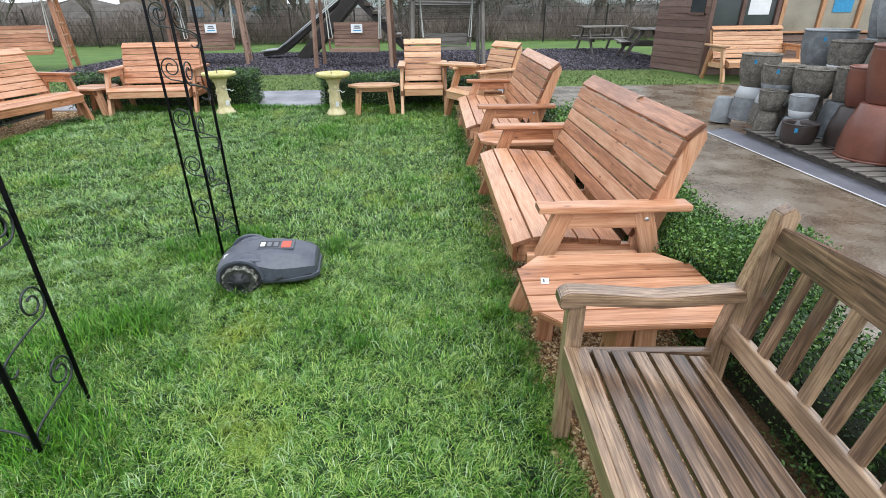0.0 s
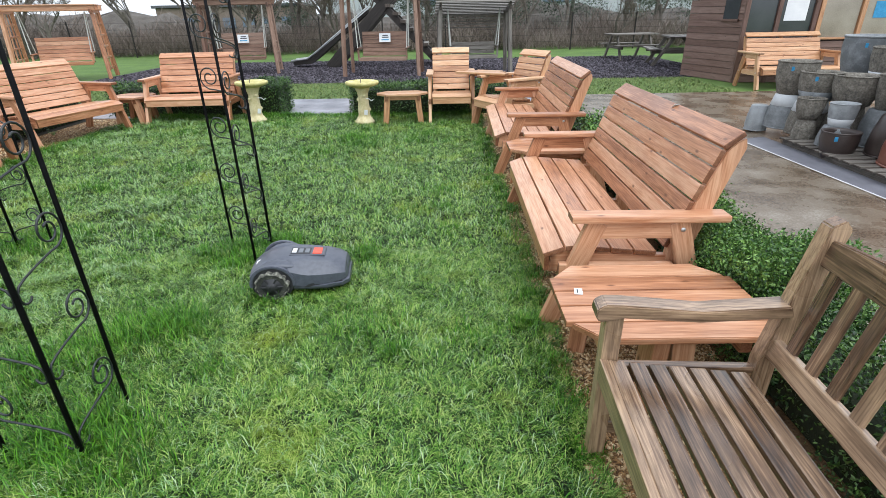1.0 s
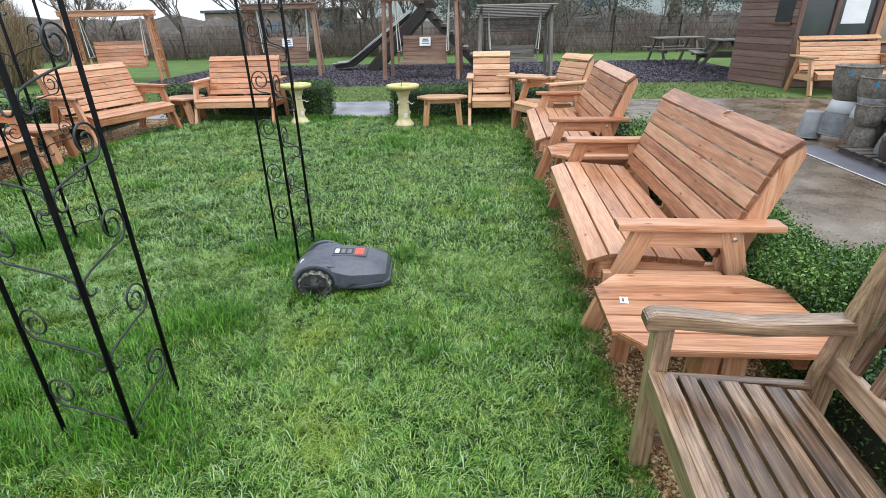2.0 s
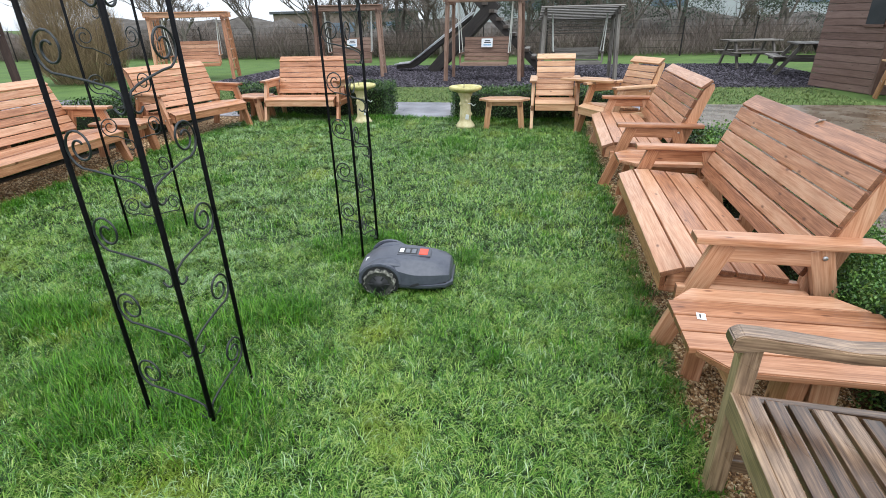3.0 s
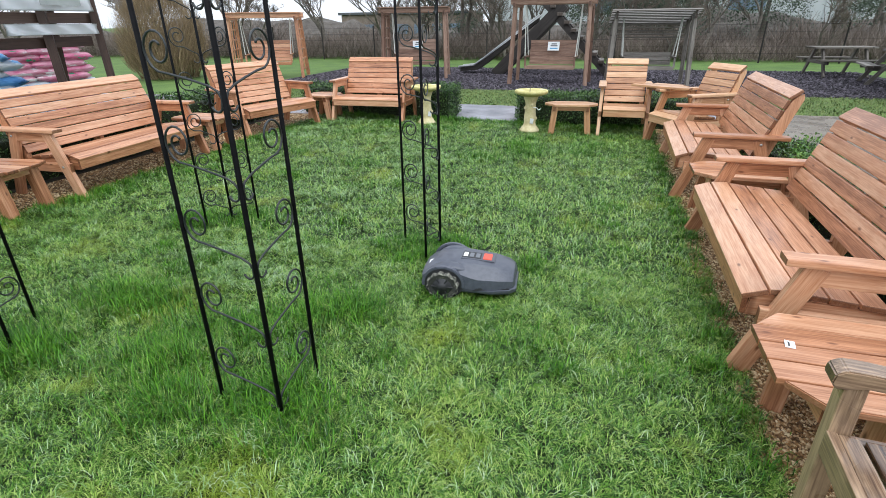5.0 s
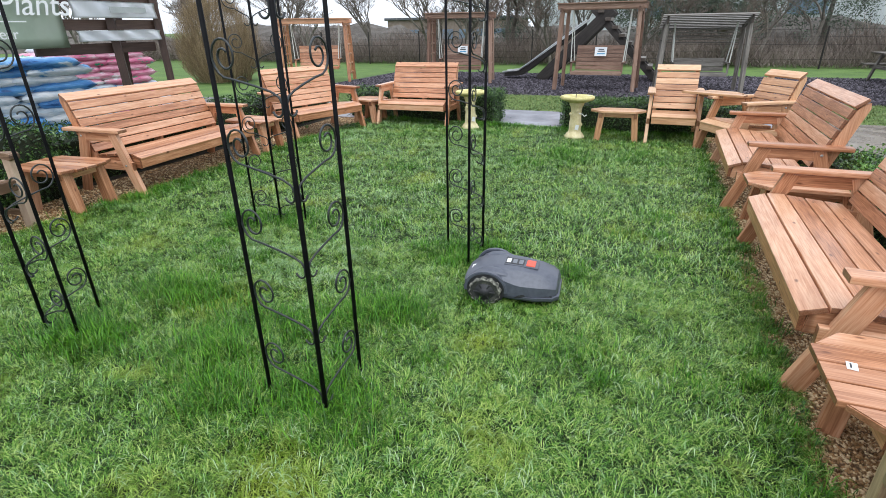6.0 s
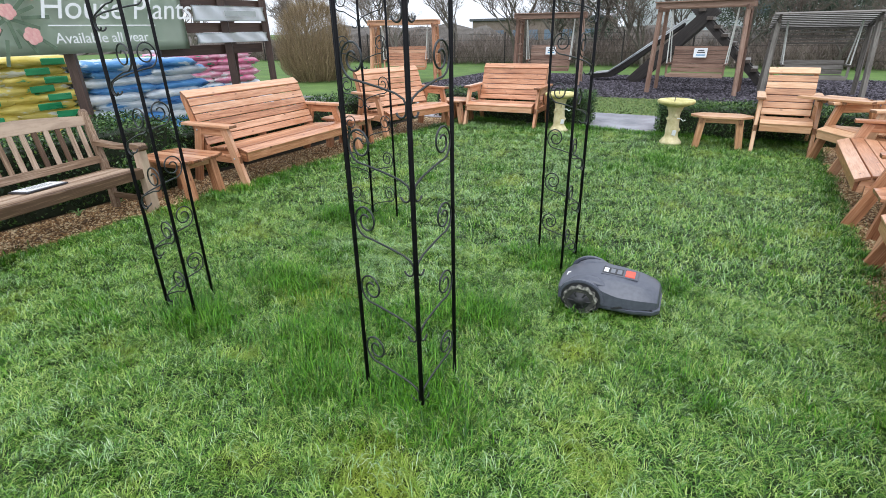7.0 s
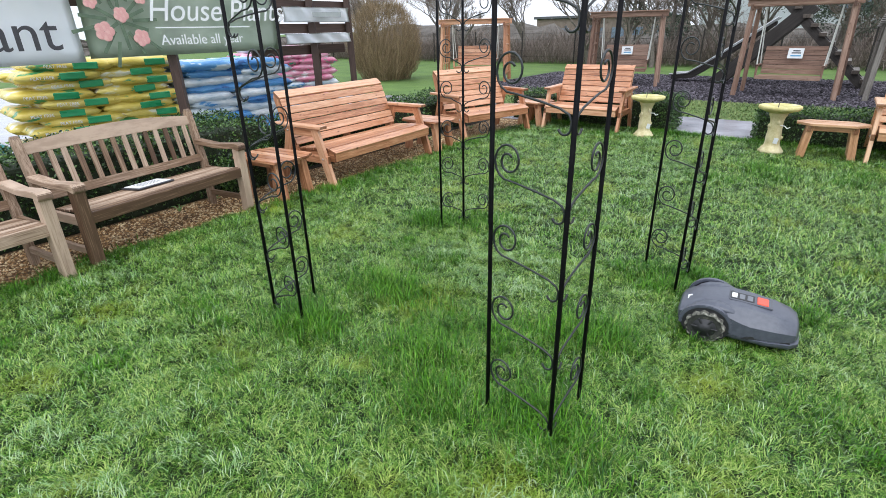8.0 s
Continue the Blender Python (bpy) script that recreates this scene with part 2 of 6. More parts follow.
STONE = material("cream_weathered_stone", [(0.3, (0.42, 0.35, 0.16)), (0.55, (0.64, 0.57, 0.34)), (0.75, (0.74, 0.69, 0.52))], scale=9, rough=0.85, bump=0.6, fine=70, bump_dist=0.008)
TRUNK = material("bare_bark", [(0.3, (0.07, 0.06, 0.05)), (0.7, (0.17, 0.15, 0.125))], scale=10, rough=0.9, bump=0.5, fine=60)
TWIG = material("brown_scrub_twigs", [(0.1, (0.08, 0.062, 0.05)), (0.5, (0.165, 0.13, 0.108)), (0.9, (0.28, 0.235, 0.20))], scale=0.6, rough=0.9, bump=0, island=0.7)
WILLOW = material("yellow_brown_osier_stems", [(0.1, (0.13, 0.09, 0.05)), (0.5, (0.23, 0.165, 0.09)), (0.9, (0.36, 0.27, 0.16))], scale=0.8, rough=0.8, bump=0, island=0.7)
EVERGREEN = material("dark_evergreen_leaves", [(0.1, (0.03, 0.042, 0.028)), (0.5, (0.05, 0.075, 0.045)), (0.9, (0.09, 0.125, 0.075))], scale=0.8, rough=0.6, bump=0, island=0.8)
SCRUB = material("scrub_shadow", [(0.3, (0.08, 0.07, 0.062)), (0.7, (0.15, 0.135, 0.12))], scale=2, rough=1.0, bump=0.9, fine=20, bump_dist=0.2)
CLADDING = material("pale_grey_sheet_cladding", [(0.3, (0.36, 0.38, 0.40)), (0.7, (0.46, 0.48, 0.50))], scale=0.3, rough=0.5, bump=0)
BLUE_CLAD = material("blue_grey_cladding", [(0.3, (0.10, 0.14, 0.20)), (0.7, (0.16, 0.21, 0.28))], scale=0.3, rough=0.5, bump=0)
GLASS_DARK = material("window_glass", [(0.3, (0.03, 0.035, 0.04)), (0.7, (0.06, 0.065, 0.07))], scale=2, rough=0.08, bump=0, spec=0.8)
WHITE = material("white_board", [(0.3, (0.72, 0.74, 0.76)), (0.7, (0.84, 0.85, 0.86))], scale=6, rough=0.5, bump=0.05)
INK = material("dark_print", [(0.3, (0.03, 0.03, 0.035)), (0.7, (0.06, 0.06, 0.07))], scale=20, rough=0.5, bump=0)
BLUE_INK = material("blue_print", [(0.3, (0.03, 0.22, 0.45)), (0.7, (0.06, 0.34, 0.6))], scale=20, rough=0.4, bump=0)
STEEL = material("galvanised_steel", [(0.3, (0.42, 0.43, 0.44)), (0.7, (0.62, 0.63, 0.64))], scale=20, rough=0.35, bump=0.1, metal=0.9)
ROPE = material("pale_rope", [(0.3, (0.45, 0.45, 0.42)), (0.7, (0.66, 0.66, 0.62))], scale=60, rough=0.8, bump=0.4, fine=200)


# ---- mesh helpers ----
def link(name, bm_or_mesh, mat, parent=None, label="", m=None, smooth=False):
    if isinstance(bm_or_mesh, bmesh.types.BMesh):
        me = bpy.data.meshes.new(name)
        bm_or_mesh.to_mesh(me)
        bm_or_mesh.free()
    else:
        me = bm_or_mesh
    if mat and not me.materials:
        me.materials.append(mat)
    if smooth:
        me.polygons.foreach_set("use_smooth", [True] * len(me.polygons))
    ob = new(name, me)
    if parent:
        ob.parent = parent
    if m is not None:
        ob.matrix_basis = m
    if label:
        tagged(ob, label)
    return ob


def part(name, bm, material_, parent, label="", m=None, smooth=False):
    return link(name, bm, material_, parent, label, m, smooth)


def thing(name, m, label, category, group="", kind=""):
    ob = new(name)
    ob.empty_display_size = 0.1
    ob.matrix_basis = m
    return tagged(ob, label, category, group, kind)


def add_box(bm, sx, sy, sz, m=None, bevel=0.0, seg=1):
    t = bmesh.new()
    bmesh.ops.create_cube(t, size=1, matrix=Matrix.Diagonal((sx, sy, sz, 1)))
    if bevel:
        bmesh.ops.bevel(t, geom=t.edges[:], offset=min(bevel, 0.45 * min(sx, sy, sz)), segments=seg, affect="EDGES", profile=0.6)
    if m is not None:
        t.transform(m)
    me = bpy.data.meshes.new("tmp")
    t.to_mesh(me)
    t.free()
    bm.from_mesh(me)
    bpy.data.meshes.remove(me)


def box_bm(sx, sy, sz, m=None, bevel=0.004, seg=2):
    bm = bmesh.new()
    add_box(bm, sx, sy, sz, m, bevel, seg)
    return bm


PLANKS = {}


def plank(name, parent, length, width, thick, m, mat, bevel=0.006, label=""):
    """A board whose own x axis is its length, shared between boards of one size."""
    if thick > width:
        width, thick, m = thick, width, m @ pose(0, 0, 0, 90, 0, 0)
    key = (round(length, 3), round(width, 3), round(thick, 3), mat.name)
    if key not in PLANKS:
        bm = box_bm(length, width, thick, None, bevel, 2)
        me = bpy.data.meshes.new(name)
        bm.to_mesh(me)
        bm.free()
        me.materials.append(mat)
        PLANKS[key] = me
    return link(name, PLANKS[key], mat, parent, label, m)


def beam_m(p, q, roll=0.0):
    """Pose of a board whose middle lies between p and q, with its x axis along them."""
    p, q = Vector(p), Vector(q)
    d = (q - p).normalized()
    side = Vector((0, 0, 1)).cross(d)
    if side.length < 1e-4:
        side = Vector((0, 1, 0))
    side.normalize()
    up = d.cross(side)
    r = Matrix((d, side, up)).transposed().to_4x4()
    return Matrix.Translation((p + q) / 2) @ r @ Matrix.Rotation(radians(roll), 4, "X")


def beam(name, parent, p, q, width, thick, mat, roll=0.0, label=""):
    return plank(name, parent, (Vector(q) - Vector(p)).length, width, thick, beam_m(p, q, roll), mat, label=label)


def tube_bm(points, radius, sides=8, bm=None, cap=True, taper=None):
    """A round bar along a line of points."""
    bm = bm or bmesh.new()
    pts = [Vector(p) for p in points]
    rings, ref = [], None
    for i, p in enumerate(pts):
        d = (pts[min(i + 1, len(pts) - 1)] - pts[max(i - 1, 0)]).normalized()
        if ref is None:
            ref = d.orthogonal().normalized()
        ref = (ref - d * ref.dot(d)).normalized()
        b = d.cross(ref)
        r = radius if taper is None else radius + (taper - radius) * i / (len(pts) - 1)
        rings.append([bm.verts.new(p + ref * r * math.cos(2 * math.pi * k / sides) + b * r * math.sin(2 * math.pi * k / sides)) for k in range(sides)])
    for a, b in zip(rings, rings[1:]):
        for k in range(sides):
            bm.faces.new((a[k], a[(k + 1) % sides], b[(k + 1) % sides], b[k]))
    if cap:
        bm.faces.new(rings[0][::-1]), bm.faces.new(rings[-1])
    return bm


def lathe_bm(profile, sides=28, bm=None, cap=True):
    bm = bm or bmesh.new()
    rings = []
    for r, z in profile:
        rings.append([bm.verts.new((r * math.cos(2 * math.pi * k / sides), r * math.sin(2 * math.pi * k / sides), z)) for k in range(sides)])
    for a, b in zip(rings, rings[1:]):
        for k in range(sides):
            bm.faces.new((a[k], a[(k + 1) % sides], b[(k + 1) % sides], b[k]))
    if cap and profile[0][0] > 1e-3:
        bm.faces.new(rings[0][::-1])
    if cap and profile[-1][0] > 1e-3:
        bm.faces.new(rings[-1])
    return bm


def prism_bm(outline, depth, axis="y"):
    """A board cut to an outline of (u, z) points, with its thickness along axis."""
    bm = bmesh.new()
    place = (lambda u, z, d: (u, d, z)) if axis == "y" else ((lambda u, z, d: (d, u, z)) if axis == "x" else (lambda u, z, d: (u, z, d)))
    a = [bm.verts.new(place(u, z, -depth / 2)) for u, z in outline]
    b = [bm.verts.new(place(u, z, depth / 2)) for u, z in outline]
    bm.faces.new(a), bm.faces.new(b[::-1])
    for i in range(len(a)):
        j = (i + 1) % len(a)
        bm.faces.new((a[i], b[i], b[j], a[j]))
    bmesh.ops.recalc_face_normals(bm, faces=bm.faces[:])
    bmesh.ops.bevel(bm, geom=bm.edges[:], offset=0.004, segments=2, affect="EDGES")
    return bm


def cut_board(name, outline, thick, x, parent, mat, upright=False):
    """A board in the y-z plane at x, cut to (y, z) points, its grain along y or upright."""
    if upright:
        m = Matrix(((0, -1, 0, x), (0, 0, -1, 0), (1, 0, 0, 0), (0, 0, 0, 1)))
        return link(name, prism_bm([(z, -y) for y, z in outline], thick, "y"), mat, parent, m=m)
    return link(name, prism_bm(outline, thick, "y"), mat, parent, m=pose(x, 0, 0, 0, 0, 90))


def flat_mesh(name, verts, faces, mat):
    """A mesh from arrays of vertices (n, 3) and triangles or quads (m, k)."""
    verts, faces = np.asarray(verts, np.float32), np.asarray(faces, np.int32)
    me = bpy.data.meshes.new(name)
    me.vertices.add(len(verts)), me.vertices.foreach_set("co", verts.ravel())
    k = faces.shape[1]
    me.loops.add(faces.size), me.loops.foreach_set("vertex_index", faces.ravel())
    me.polygons.add(len(faces))
    me.polygons.foreach_set("loop_start", np.arange(len(faces), dtype=np.int32) * k)
    me.update(calc_edges=True)
    me.validate()
    me.materials.append(mat)
    return me


def sheet(name, x0, x1, y0, y1, z, mat, label, category="ground", n=1):
    bm = bmesh.new()
    bmesh.ops.create_grid(bm, x_segments=n, y_segments=n, size=0.5)
    bm.transform(Matrix.Translation(((x0 + x1) / 2, (y0 + y1) / 2, z)) @ Matrix.Diagonal((x1 - x0, y1 - y0, 1, 1)))
    ob = link(name, bm, mat)
    return tagged(ob, label, category, kind="structure")


def slab(name, x0, x1, y0, y1, z0, z1, mat, label, category):
    bm = box_bm(x1 - x0, y1 - y0, z1 - z0, pose((x0 + x1) / 2, (y0 + y1) / 2, (z0 + z1) / 2), 0.008, 1)
    return tagged(link(name, bm, mat), label, category, kind="structure")


rng = np.random.default_rng(7)


# ---- ground and setting ----
sheet("ground", -400, 400, -200, 600, -0.03, FAR_GRASS, "rough winter meadow grass reaching the far trees")
slab("gravel_bed_east", 0.5, 1.62, -2.5, 8.3, -0.1, 0.004, GRAVEL_BED, "golden pea gravel strip under the seats", "gravel")
slab("gravel_bed_west", -5.80, -5.05, -2.5, 8.45, -0.1, 0.004, GRAVEL_BED, "golden pea gravel strip beside the lawn", "gravel")
slab("path", -40, 1.62, 8.45, 10.15, -0.1, 0.006, PATH_CONC, "wet grey concrete path across the garden", "path")
slab("yard", 1.62, 16, -4.0, 10.1, -0.1, 0.008, CONCRETE, "wet brown concrete yard with puddled patches", "pavement")
slab("soil_bed_west", -6.9, -5.80, -2.5, 8.45, -0.1, 0.008, SOIL, "dark damp soil under the hedge", "soil")
sheet("slate_bed", -9.5, 7.0, 12.6, 19.0, -0.012, BARK, "bed of dark purple slate chippings", "ground")
sheet("grass_strip", -40, 16, 10.15, 12.6, -0.006, FAR_GRASS, "short green grass strip beyond the path", "ground")
sheet("sales_yard", -30, -7.3, -14, 5.2, -0.004, PATH_CONC, "grey concrete sales area beyond the hedge", "pavement")


def pebbles(name, x0, x1, y0, y1, count, size, mat, label, z=0.004):
    """Loose stones: squashed eight-sided grains."""
    c = np.stack([rng.uniform(x0, x1, count), rng.uniform(y0, y1, count), np.full(count, z)], 1)
    s = size * rng.uniform(0.6, 1.35, (count, 1))
    base = np.array([(1, 0, 0), (0.3, 0.8, 0.05), (-0.9, 0.5, 0), (-0.8, -0.6, 0.1), (0.3, -0.9, 0), (0.2, 0.1, 0.75), (-0.3, -0.1, 0.7), (0, 0, -0.5)], float)
    jit = base[None] * rng.uniform(0.7, 1.3, (count, 8, 1)) * s[:, None]
    a = rng.uniform(0, 6.28, count)
    ca, sa = np.cos(a)[:, None], np.sin(a)[:, None]
    v = np.stack([jit[..., 0] * ca - jit[..., 1] * sa, jit[..., 0] * sa + jit[..., 1] * ca, jit[..., 2]], 2) + c[:, None]
    f = np.array([(0, 1, 5), (1, 2, 6), (1, 6, 5), (2, 3, 6), (3, 4, 6), (4, 5, 6), (4, 0, 5), (0, 7, 1), (1, 7, 2), (2, 7, 3), (3, 7, 4), (4, 7, 0)])
    me = flat_mesh(name, v.reshape(-1, 3), (f[None] + 8 * np.arange(count)[:, None, None]).reshape(-1, 3), mat)
    me.polygons.foreach_set("use_smooth", [True] * len(me.polygons))
    return tagged(link(name, me, mat), label, "gravel", kind="stuff")


pebbles("pea_gravel", 0.43, 1.2, 0.6, 4.2, 46000, 0.0078, PEBBLE, "loose golden brown pea gravel under the benches")
pebbles("pea_gravel", 0.48, 1.2, 4.2, 8.3, 14000, 0.012, PEBBLE, "loose golden brown pea gravel under the benches")
pebbles("pea_gravel", -5.75, -4.98, -0.4, 8.3, 19000, 0.012, PEBBLE, "loose golden brown pea gravel by the hedge")
pebbles("slate_chippings", -9.3, 6.9, 12.7, 18.9, 26000, 0.035, CHIP, "loose dark purple slate chippings", z=-0.01)


def value_noise(seed):
    """Smooth random heights from 0 to 1 over the plane, one bump a unit."""
    table = np.random.default_rng(seed).random((128, 128))

    def at(x, y):
        i, j = np.floor(x).astype(int), np.floor(y).astype(int)
        u, v = x - i, y - j
        u, v = u * u * (3 - 2 * u), v * v * (3 - 2 * v)
        a, b = table[i % 128, j % 128], table[(i + 1) % 128, j % 128]
        c, d = table[i % 128, (j + 1) % 128], table[(i + 1) % 128, (j + 1) % 128]
        return (a * (1 - u) + b * u) * (1 - v) + (c * (1 - u) + d * u) * v
    return at


N1, N2, N3, N4, N5 = (value_noise(k) for k in (11, 12, 13, 14, 15))


def turf(x, y):
    """Height of the matted turf: low swells, ridges of laid grass and small clumps."""
    a, b = 0.93 * x + 0.37 * y, 0.93 * y - 0.37 * x
    w = a + 0.25 * N1(x * 1.3, y * 1.3)
    ridge = N2(w * 2.6, b * 8.5 + 1.5 * N1(x * 2, y * 2))
    lush = np.clip(-0.6 * x - 0.15, 0.25, 1.0)  # the turf is shaggier towards the gazebo than by the east seats
    return 0.016 * N1(x * 1.1 + 9, y * 1.1) + 0.034 * lush * np.clip(ridge - 0.35, 0, 1) + 0.032 * (0.4 + 0.6 * lush) * np.clip(N3(a * 11, b * 17) - 0.4, 0, 1) + 0.016 * N4(x * 33, y * 33)


def lawn(x0, x1, y0, y1, step):
    nx, ny = int((x1 - x0) / step), int((y1 - y0) / step)
    gx, gy = np.meshgrid(np.linspace(x0, x1, nx + 1), np.linspace(y0, y1, ny + 1), indexing="ij")
    v = np.stack([gx, gy, turf(gx, gy) - 0.022], 2).reshape(-1, 3)
    k = (np.arange(nx)[:, None] * (ny + 1) + np.arange(ny)[None]).ravel()
    me = flat_mesh("lawn", v, np.stack([k, k + ny + 1, k + ny + 2, k + 1], 1), LAWN_SOIL)
    me.polygons.foreach_set("use_smooth", [True] * len(me.polygons))
    return tagged(link("lawn", me, LAWN_SOIL), "mossy uneven soil of a roughly mown lawn, darkened as shade between blades", "ground", kind="structure")


lawn(-5.05, 0.5, -2.5, 8.45, 0.04)


def grass(name, x0, x1, y0, y1, count, length, width, tufts, label, z=0.0, mat=None, keep=None, flat=1.1, wild=1.0, level=False):
    """Bent grass blades of three joints, combed over in matted clumps, with gaps between and taller tufts."""
    p = np.stack([rng.uniform(x0, x1, count), rng.uniform(y0, y1, count)], 1)
    if keep is not None:
        p = p[keep(p[:, 0], p[:, 1])]
    x, y = p[:, 0], p[:, 1]
    clump = 0.6 * N3((0.93 * x + 0.37 * y) * 9, (0.93 * y - 0.37 * x) * 15) + 0.4 * N5(x * 17, y * 17)
    p = p[rng.random(len(p)) < np.clip(0.45 + 1.3 * clump, 0, 1)]
    n, x, y = len(p), p[:, 0], p[:, 1]
    clump = 0.6 * N3((0.93 * x + 0.37 * y) * 9, (0.93 * y - 0.37 * x) * 15) + 0.4 * N5(x * 17, y * 17)
    ang = 0.5 + 5.0 * (N2(x * 3.1 + 5, y * 3.1) - 0.5) + 9.0 * (N5(x * 13 + 3, y * 13) - 0.5) + rng.normal(0, wild, n)
    tall = np.zeros(n)
    for tx, ty, tr, th in tufts:
        tall = np.maximum(tall, th * np.exp(-((x - tx) ** 2 + (y - ty) ** 2) / (tr * tr)))
    ln = length * rng.uniform(0.5, 1.45, n) * (0.65 + 0.7 * clump) * (1 + 0.5 * tall)
    lean = np.clip(rng.normal(flat, 0.24, n) - 0.55 * np.minimum(tall, 1), 0.15, 1.5)
    w = width * rng.uniform(0.6, 1.3, n)
    d = np.stack([np.cos(ang), np.sin(ang)], 1)
    s = np.stack([-np.sin(ang), np.cos(ang)], 1)
    foot = np.full(n, z) if level else turf(x, y) - 0.022 + z
    base = np.concatenate([p, foot[:, None]], 1)

    def at(frac, le):
        h = ln * frac
        return np.concatenate([d * (h * np.sin(le))[:, None], (h * np.cos(le))[:, None]], 1)
    m1 = base + at(0.5, lean * 0.55)
    tip = m1 + at(0.5, np.minimum(lean * 1.5, 1.85))
    tip[:, 2] = np.maximum(tip[:, 2], foot + 0.004)
    sw = np.concatenate([s * w[:, None], np.zeros((n, 1))], 1)
    v = np.stack([base - sw * 0.5, base + sw * 0.5, m1 - sw * 0.45, m1 + sw * 0.45, tip], 1).reshape(-1, 3)
    f = (np.array([(0, 1, 3), (0, 3, 2), (2, 3, 4)])[None] + 5 * np.arange(n)[:, None, None]).reshape(-1, 3)
    return tagged(link(name, flat_mesh(name, v, f, mat or BLADE), mat or BLADE), label, "grass", kind="stuff")


TUFTS = [(-1.33, 1.38, 0.22, 1.0), (-1.55, 1.45, 0.18, 0.8), (-3.05, 1.45, 0.25, 0.9), (-2.85, 1.45, 0.18, 0.8), (-1.3, 3.05, 0.2, 0.9),
         (-1.5, 3.2, 0.15, 0.7), (-3.0, 3.35, 0.3, 1.0), (-2.1, 1.75, 0.3, 0.9), (-1.9, 2.0, 0.2, 0.8), (-2.45, 1.95, 0.25, 0.6), (-1.6, 5.9, 0.25, 0.7),
         (-1.1, 6.3, 0.3, 0.6), (-2.9, 5.3, 0.2, 0.5), (-0.3, 6.8, 0.2, 0.5)]
LUSH = [(-1.62, 2.18, 0.20, 1.3), (-1.45, 2.26, 0.14, 1.1), (-2.94, 2.0, 0.22, 1.2), (-2.72, 2.04, 0.20, 1.1), (-2.23, 1.57, 0.24, 1.2), (-1.95, 1.32, 0.22, 1.1), (-2.94, 1.42, 0.20, 1.3),
        (-3.38, 3.16, 0.18, 1.5), (-1.24, 3.30, 0.16, 1.2), (-1.50, 1.50, 0.20, 1.3), (-1.25, 6.6, 0.24, 0.9), (-0.59, 3.11, 0.12, 0.7)]
TUFTS += LUSH
for k in range(90):
    TUFTS.append((rng.uniform(-4.8, 0.2), rng.uniform(0.2, 8.0), rng.uniform(0.06, 0.20), rng.uniform(0.1, 0.6)))
for gy in np.arange(0.0, 8.4, 0.28):
    TUFTS.append((0.42 + 0.05 * math.sin(gy * 5), gy, 0.10, 0.30 + 0.2 * math.sin(gy * 3.3)))
    TUFTS.append((-4.9 + 0.05 * math.sin(gy * 4), gy, 0.14, 0.5 + 0.3 * math.sin(gy * 2.3)))
for gx in np.arange(-4.8, 0.4, 0.25):
    TUFTS.append((gx, 8.25 + 0.06 * math.sin(gx * 5), 0.16, 0.7 + 0.3 * math.sin(gx * 4)))
LAWN = "rough wet green lawn grass lying in matted swathes"
grass("lawn_grass", -3.2, 0.5, -0.1, 3.2, 330000, 0.050, 0.0031, TUFTS, LAWN, flat=1.34)
grass("lawn_grass", -5.05, -3.2, -0.9, 3.2, 120000, 0.052, 0.0038, TUFTS, LAWN, flat=1.34)
grass("lawn_grass", -5.05, 0.52, 3.2, 8.45, 190000, 0.056, 0.0050, TUFTS, LAWN, flat=1.3)
grass("lawn_grass", -5.05, 0.5, -2.5, -0.1, 70000, 0.056, 0.0060, [], LAWN, flat=1.3)


def grass_tufts(name, spots, label):
    """Lush upright clumps that the mower has missed."""
    base, size = [], []
    for tx, ty, tr, th in spots:
        k = int(3400 * tr * th) + 40
        pts = np.stack([rng.normal(tx, tr * 0.55, k), rng.normal(ty, tr * 0.42, k)], 1)
        base.append(pts), size.append(np.full(k, 0.045 + 0.055 * th))
    q, sz = np.concatenate(base), np.concatenate(size)
    n = len(q)
    a = rng.uniform(0, 6.28, n)
    d = np.stack([np.cos(a), np.sin(a), np.zeros(n)], 1)
    w = np.stack([-np.sin(a), np.cos(a), np.zeros(n)], 1) * (0.0019 * rng.uniform(0.7, 1.4, (n, 1)))
    ln = (sz * rng.uniform(0.6, 1.35, n))[:, None]
    up = np.array([[0, 0, 1.0]])
    b0 = np.concatenate([q, (turf(q[:, 0], q[:, 1]) - 0.022)[:, None]], 1)
    le = rng.uniform(0.15, 0.7, (n, 1))
    m1 = b0 + up * ln * 0.6 * np.cos(le) + d * ln * 0.6 * np.sin(le)
    tip = m1 + up * ln * 0.35 * np.cos(le * 2.4) + d * ln * 0.45 * np.sin(np.minimum(le * 2.2, 1.5))
    v = np.stack([b0 - w, b0 + w, m1 - w * 0.9, m1 + w * 0.9, tip], 1).reshape(-1, 3)
    f = (np.array([(0, 1, 3), (0, 3, 2), (2, 3, 4)])[None] + 5 * np.arange(n)[:, None, None]).reshape(-1, 3)
    return tagged(link(name, flat_mesh(name, v, f, TUFT_BLADE), TUFT_BLADE), label, "grass", kind="stuff")


grass_tufts("grass_tufts", TUFTS, "lush dark green grass tufts standing above the mown lawn")


def in_swathes(x, y):
    """Cuttings lie along the crests of the laid grass, and thinly between them."""
    h = turf(x, y)
    broad = N1(x * 0.9 + 31, y * 0.9 + 7)
    return rng.random(len(x)) < np.clip((h - 0.030) * 30 + 0.9 * (broad - 0.5), 0.14, 0.95)


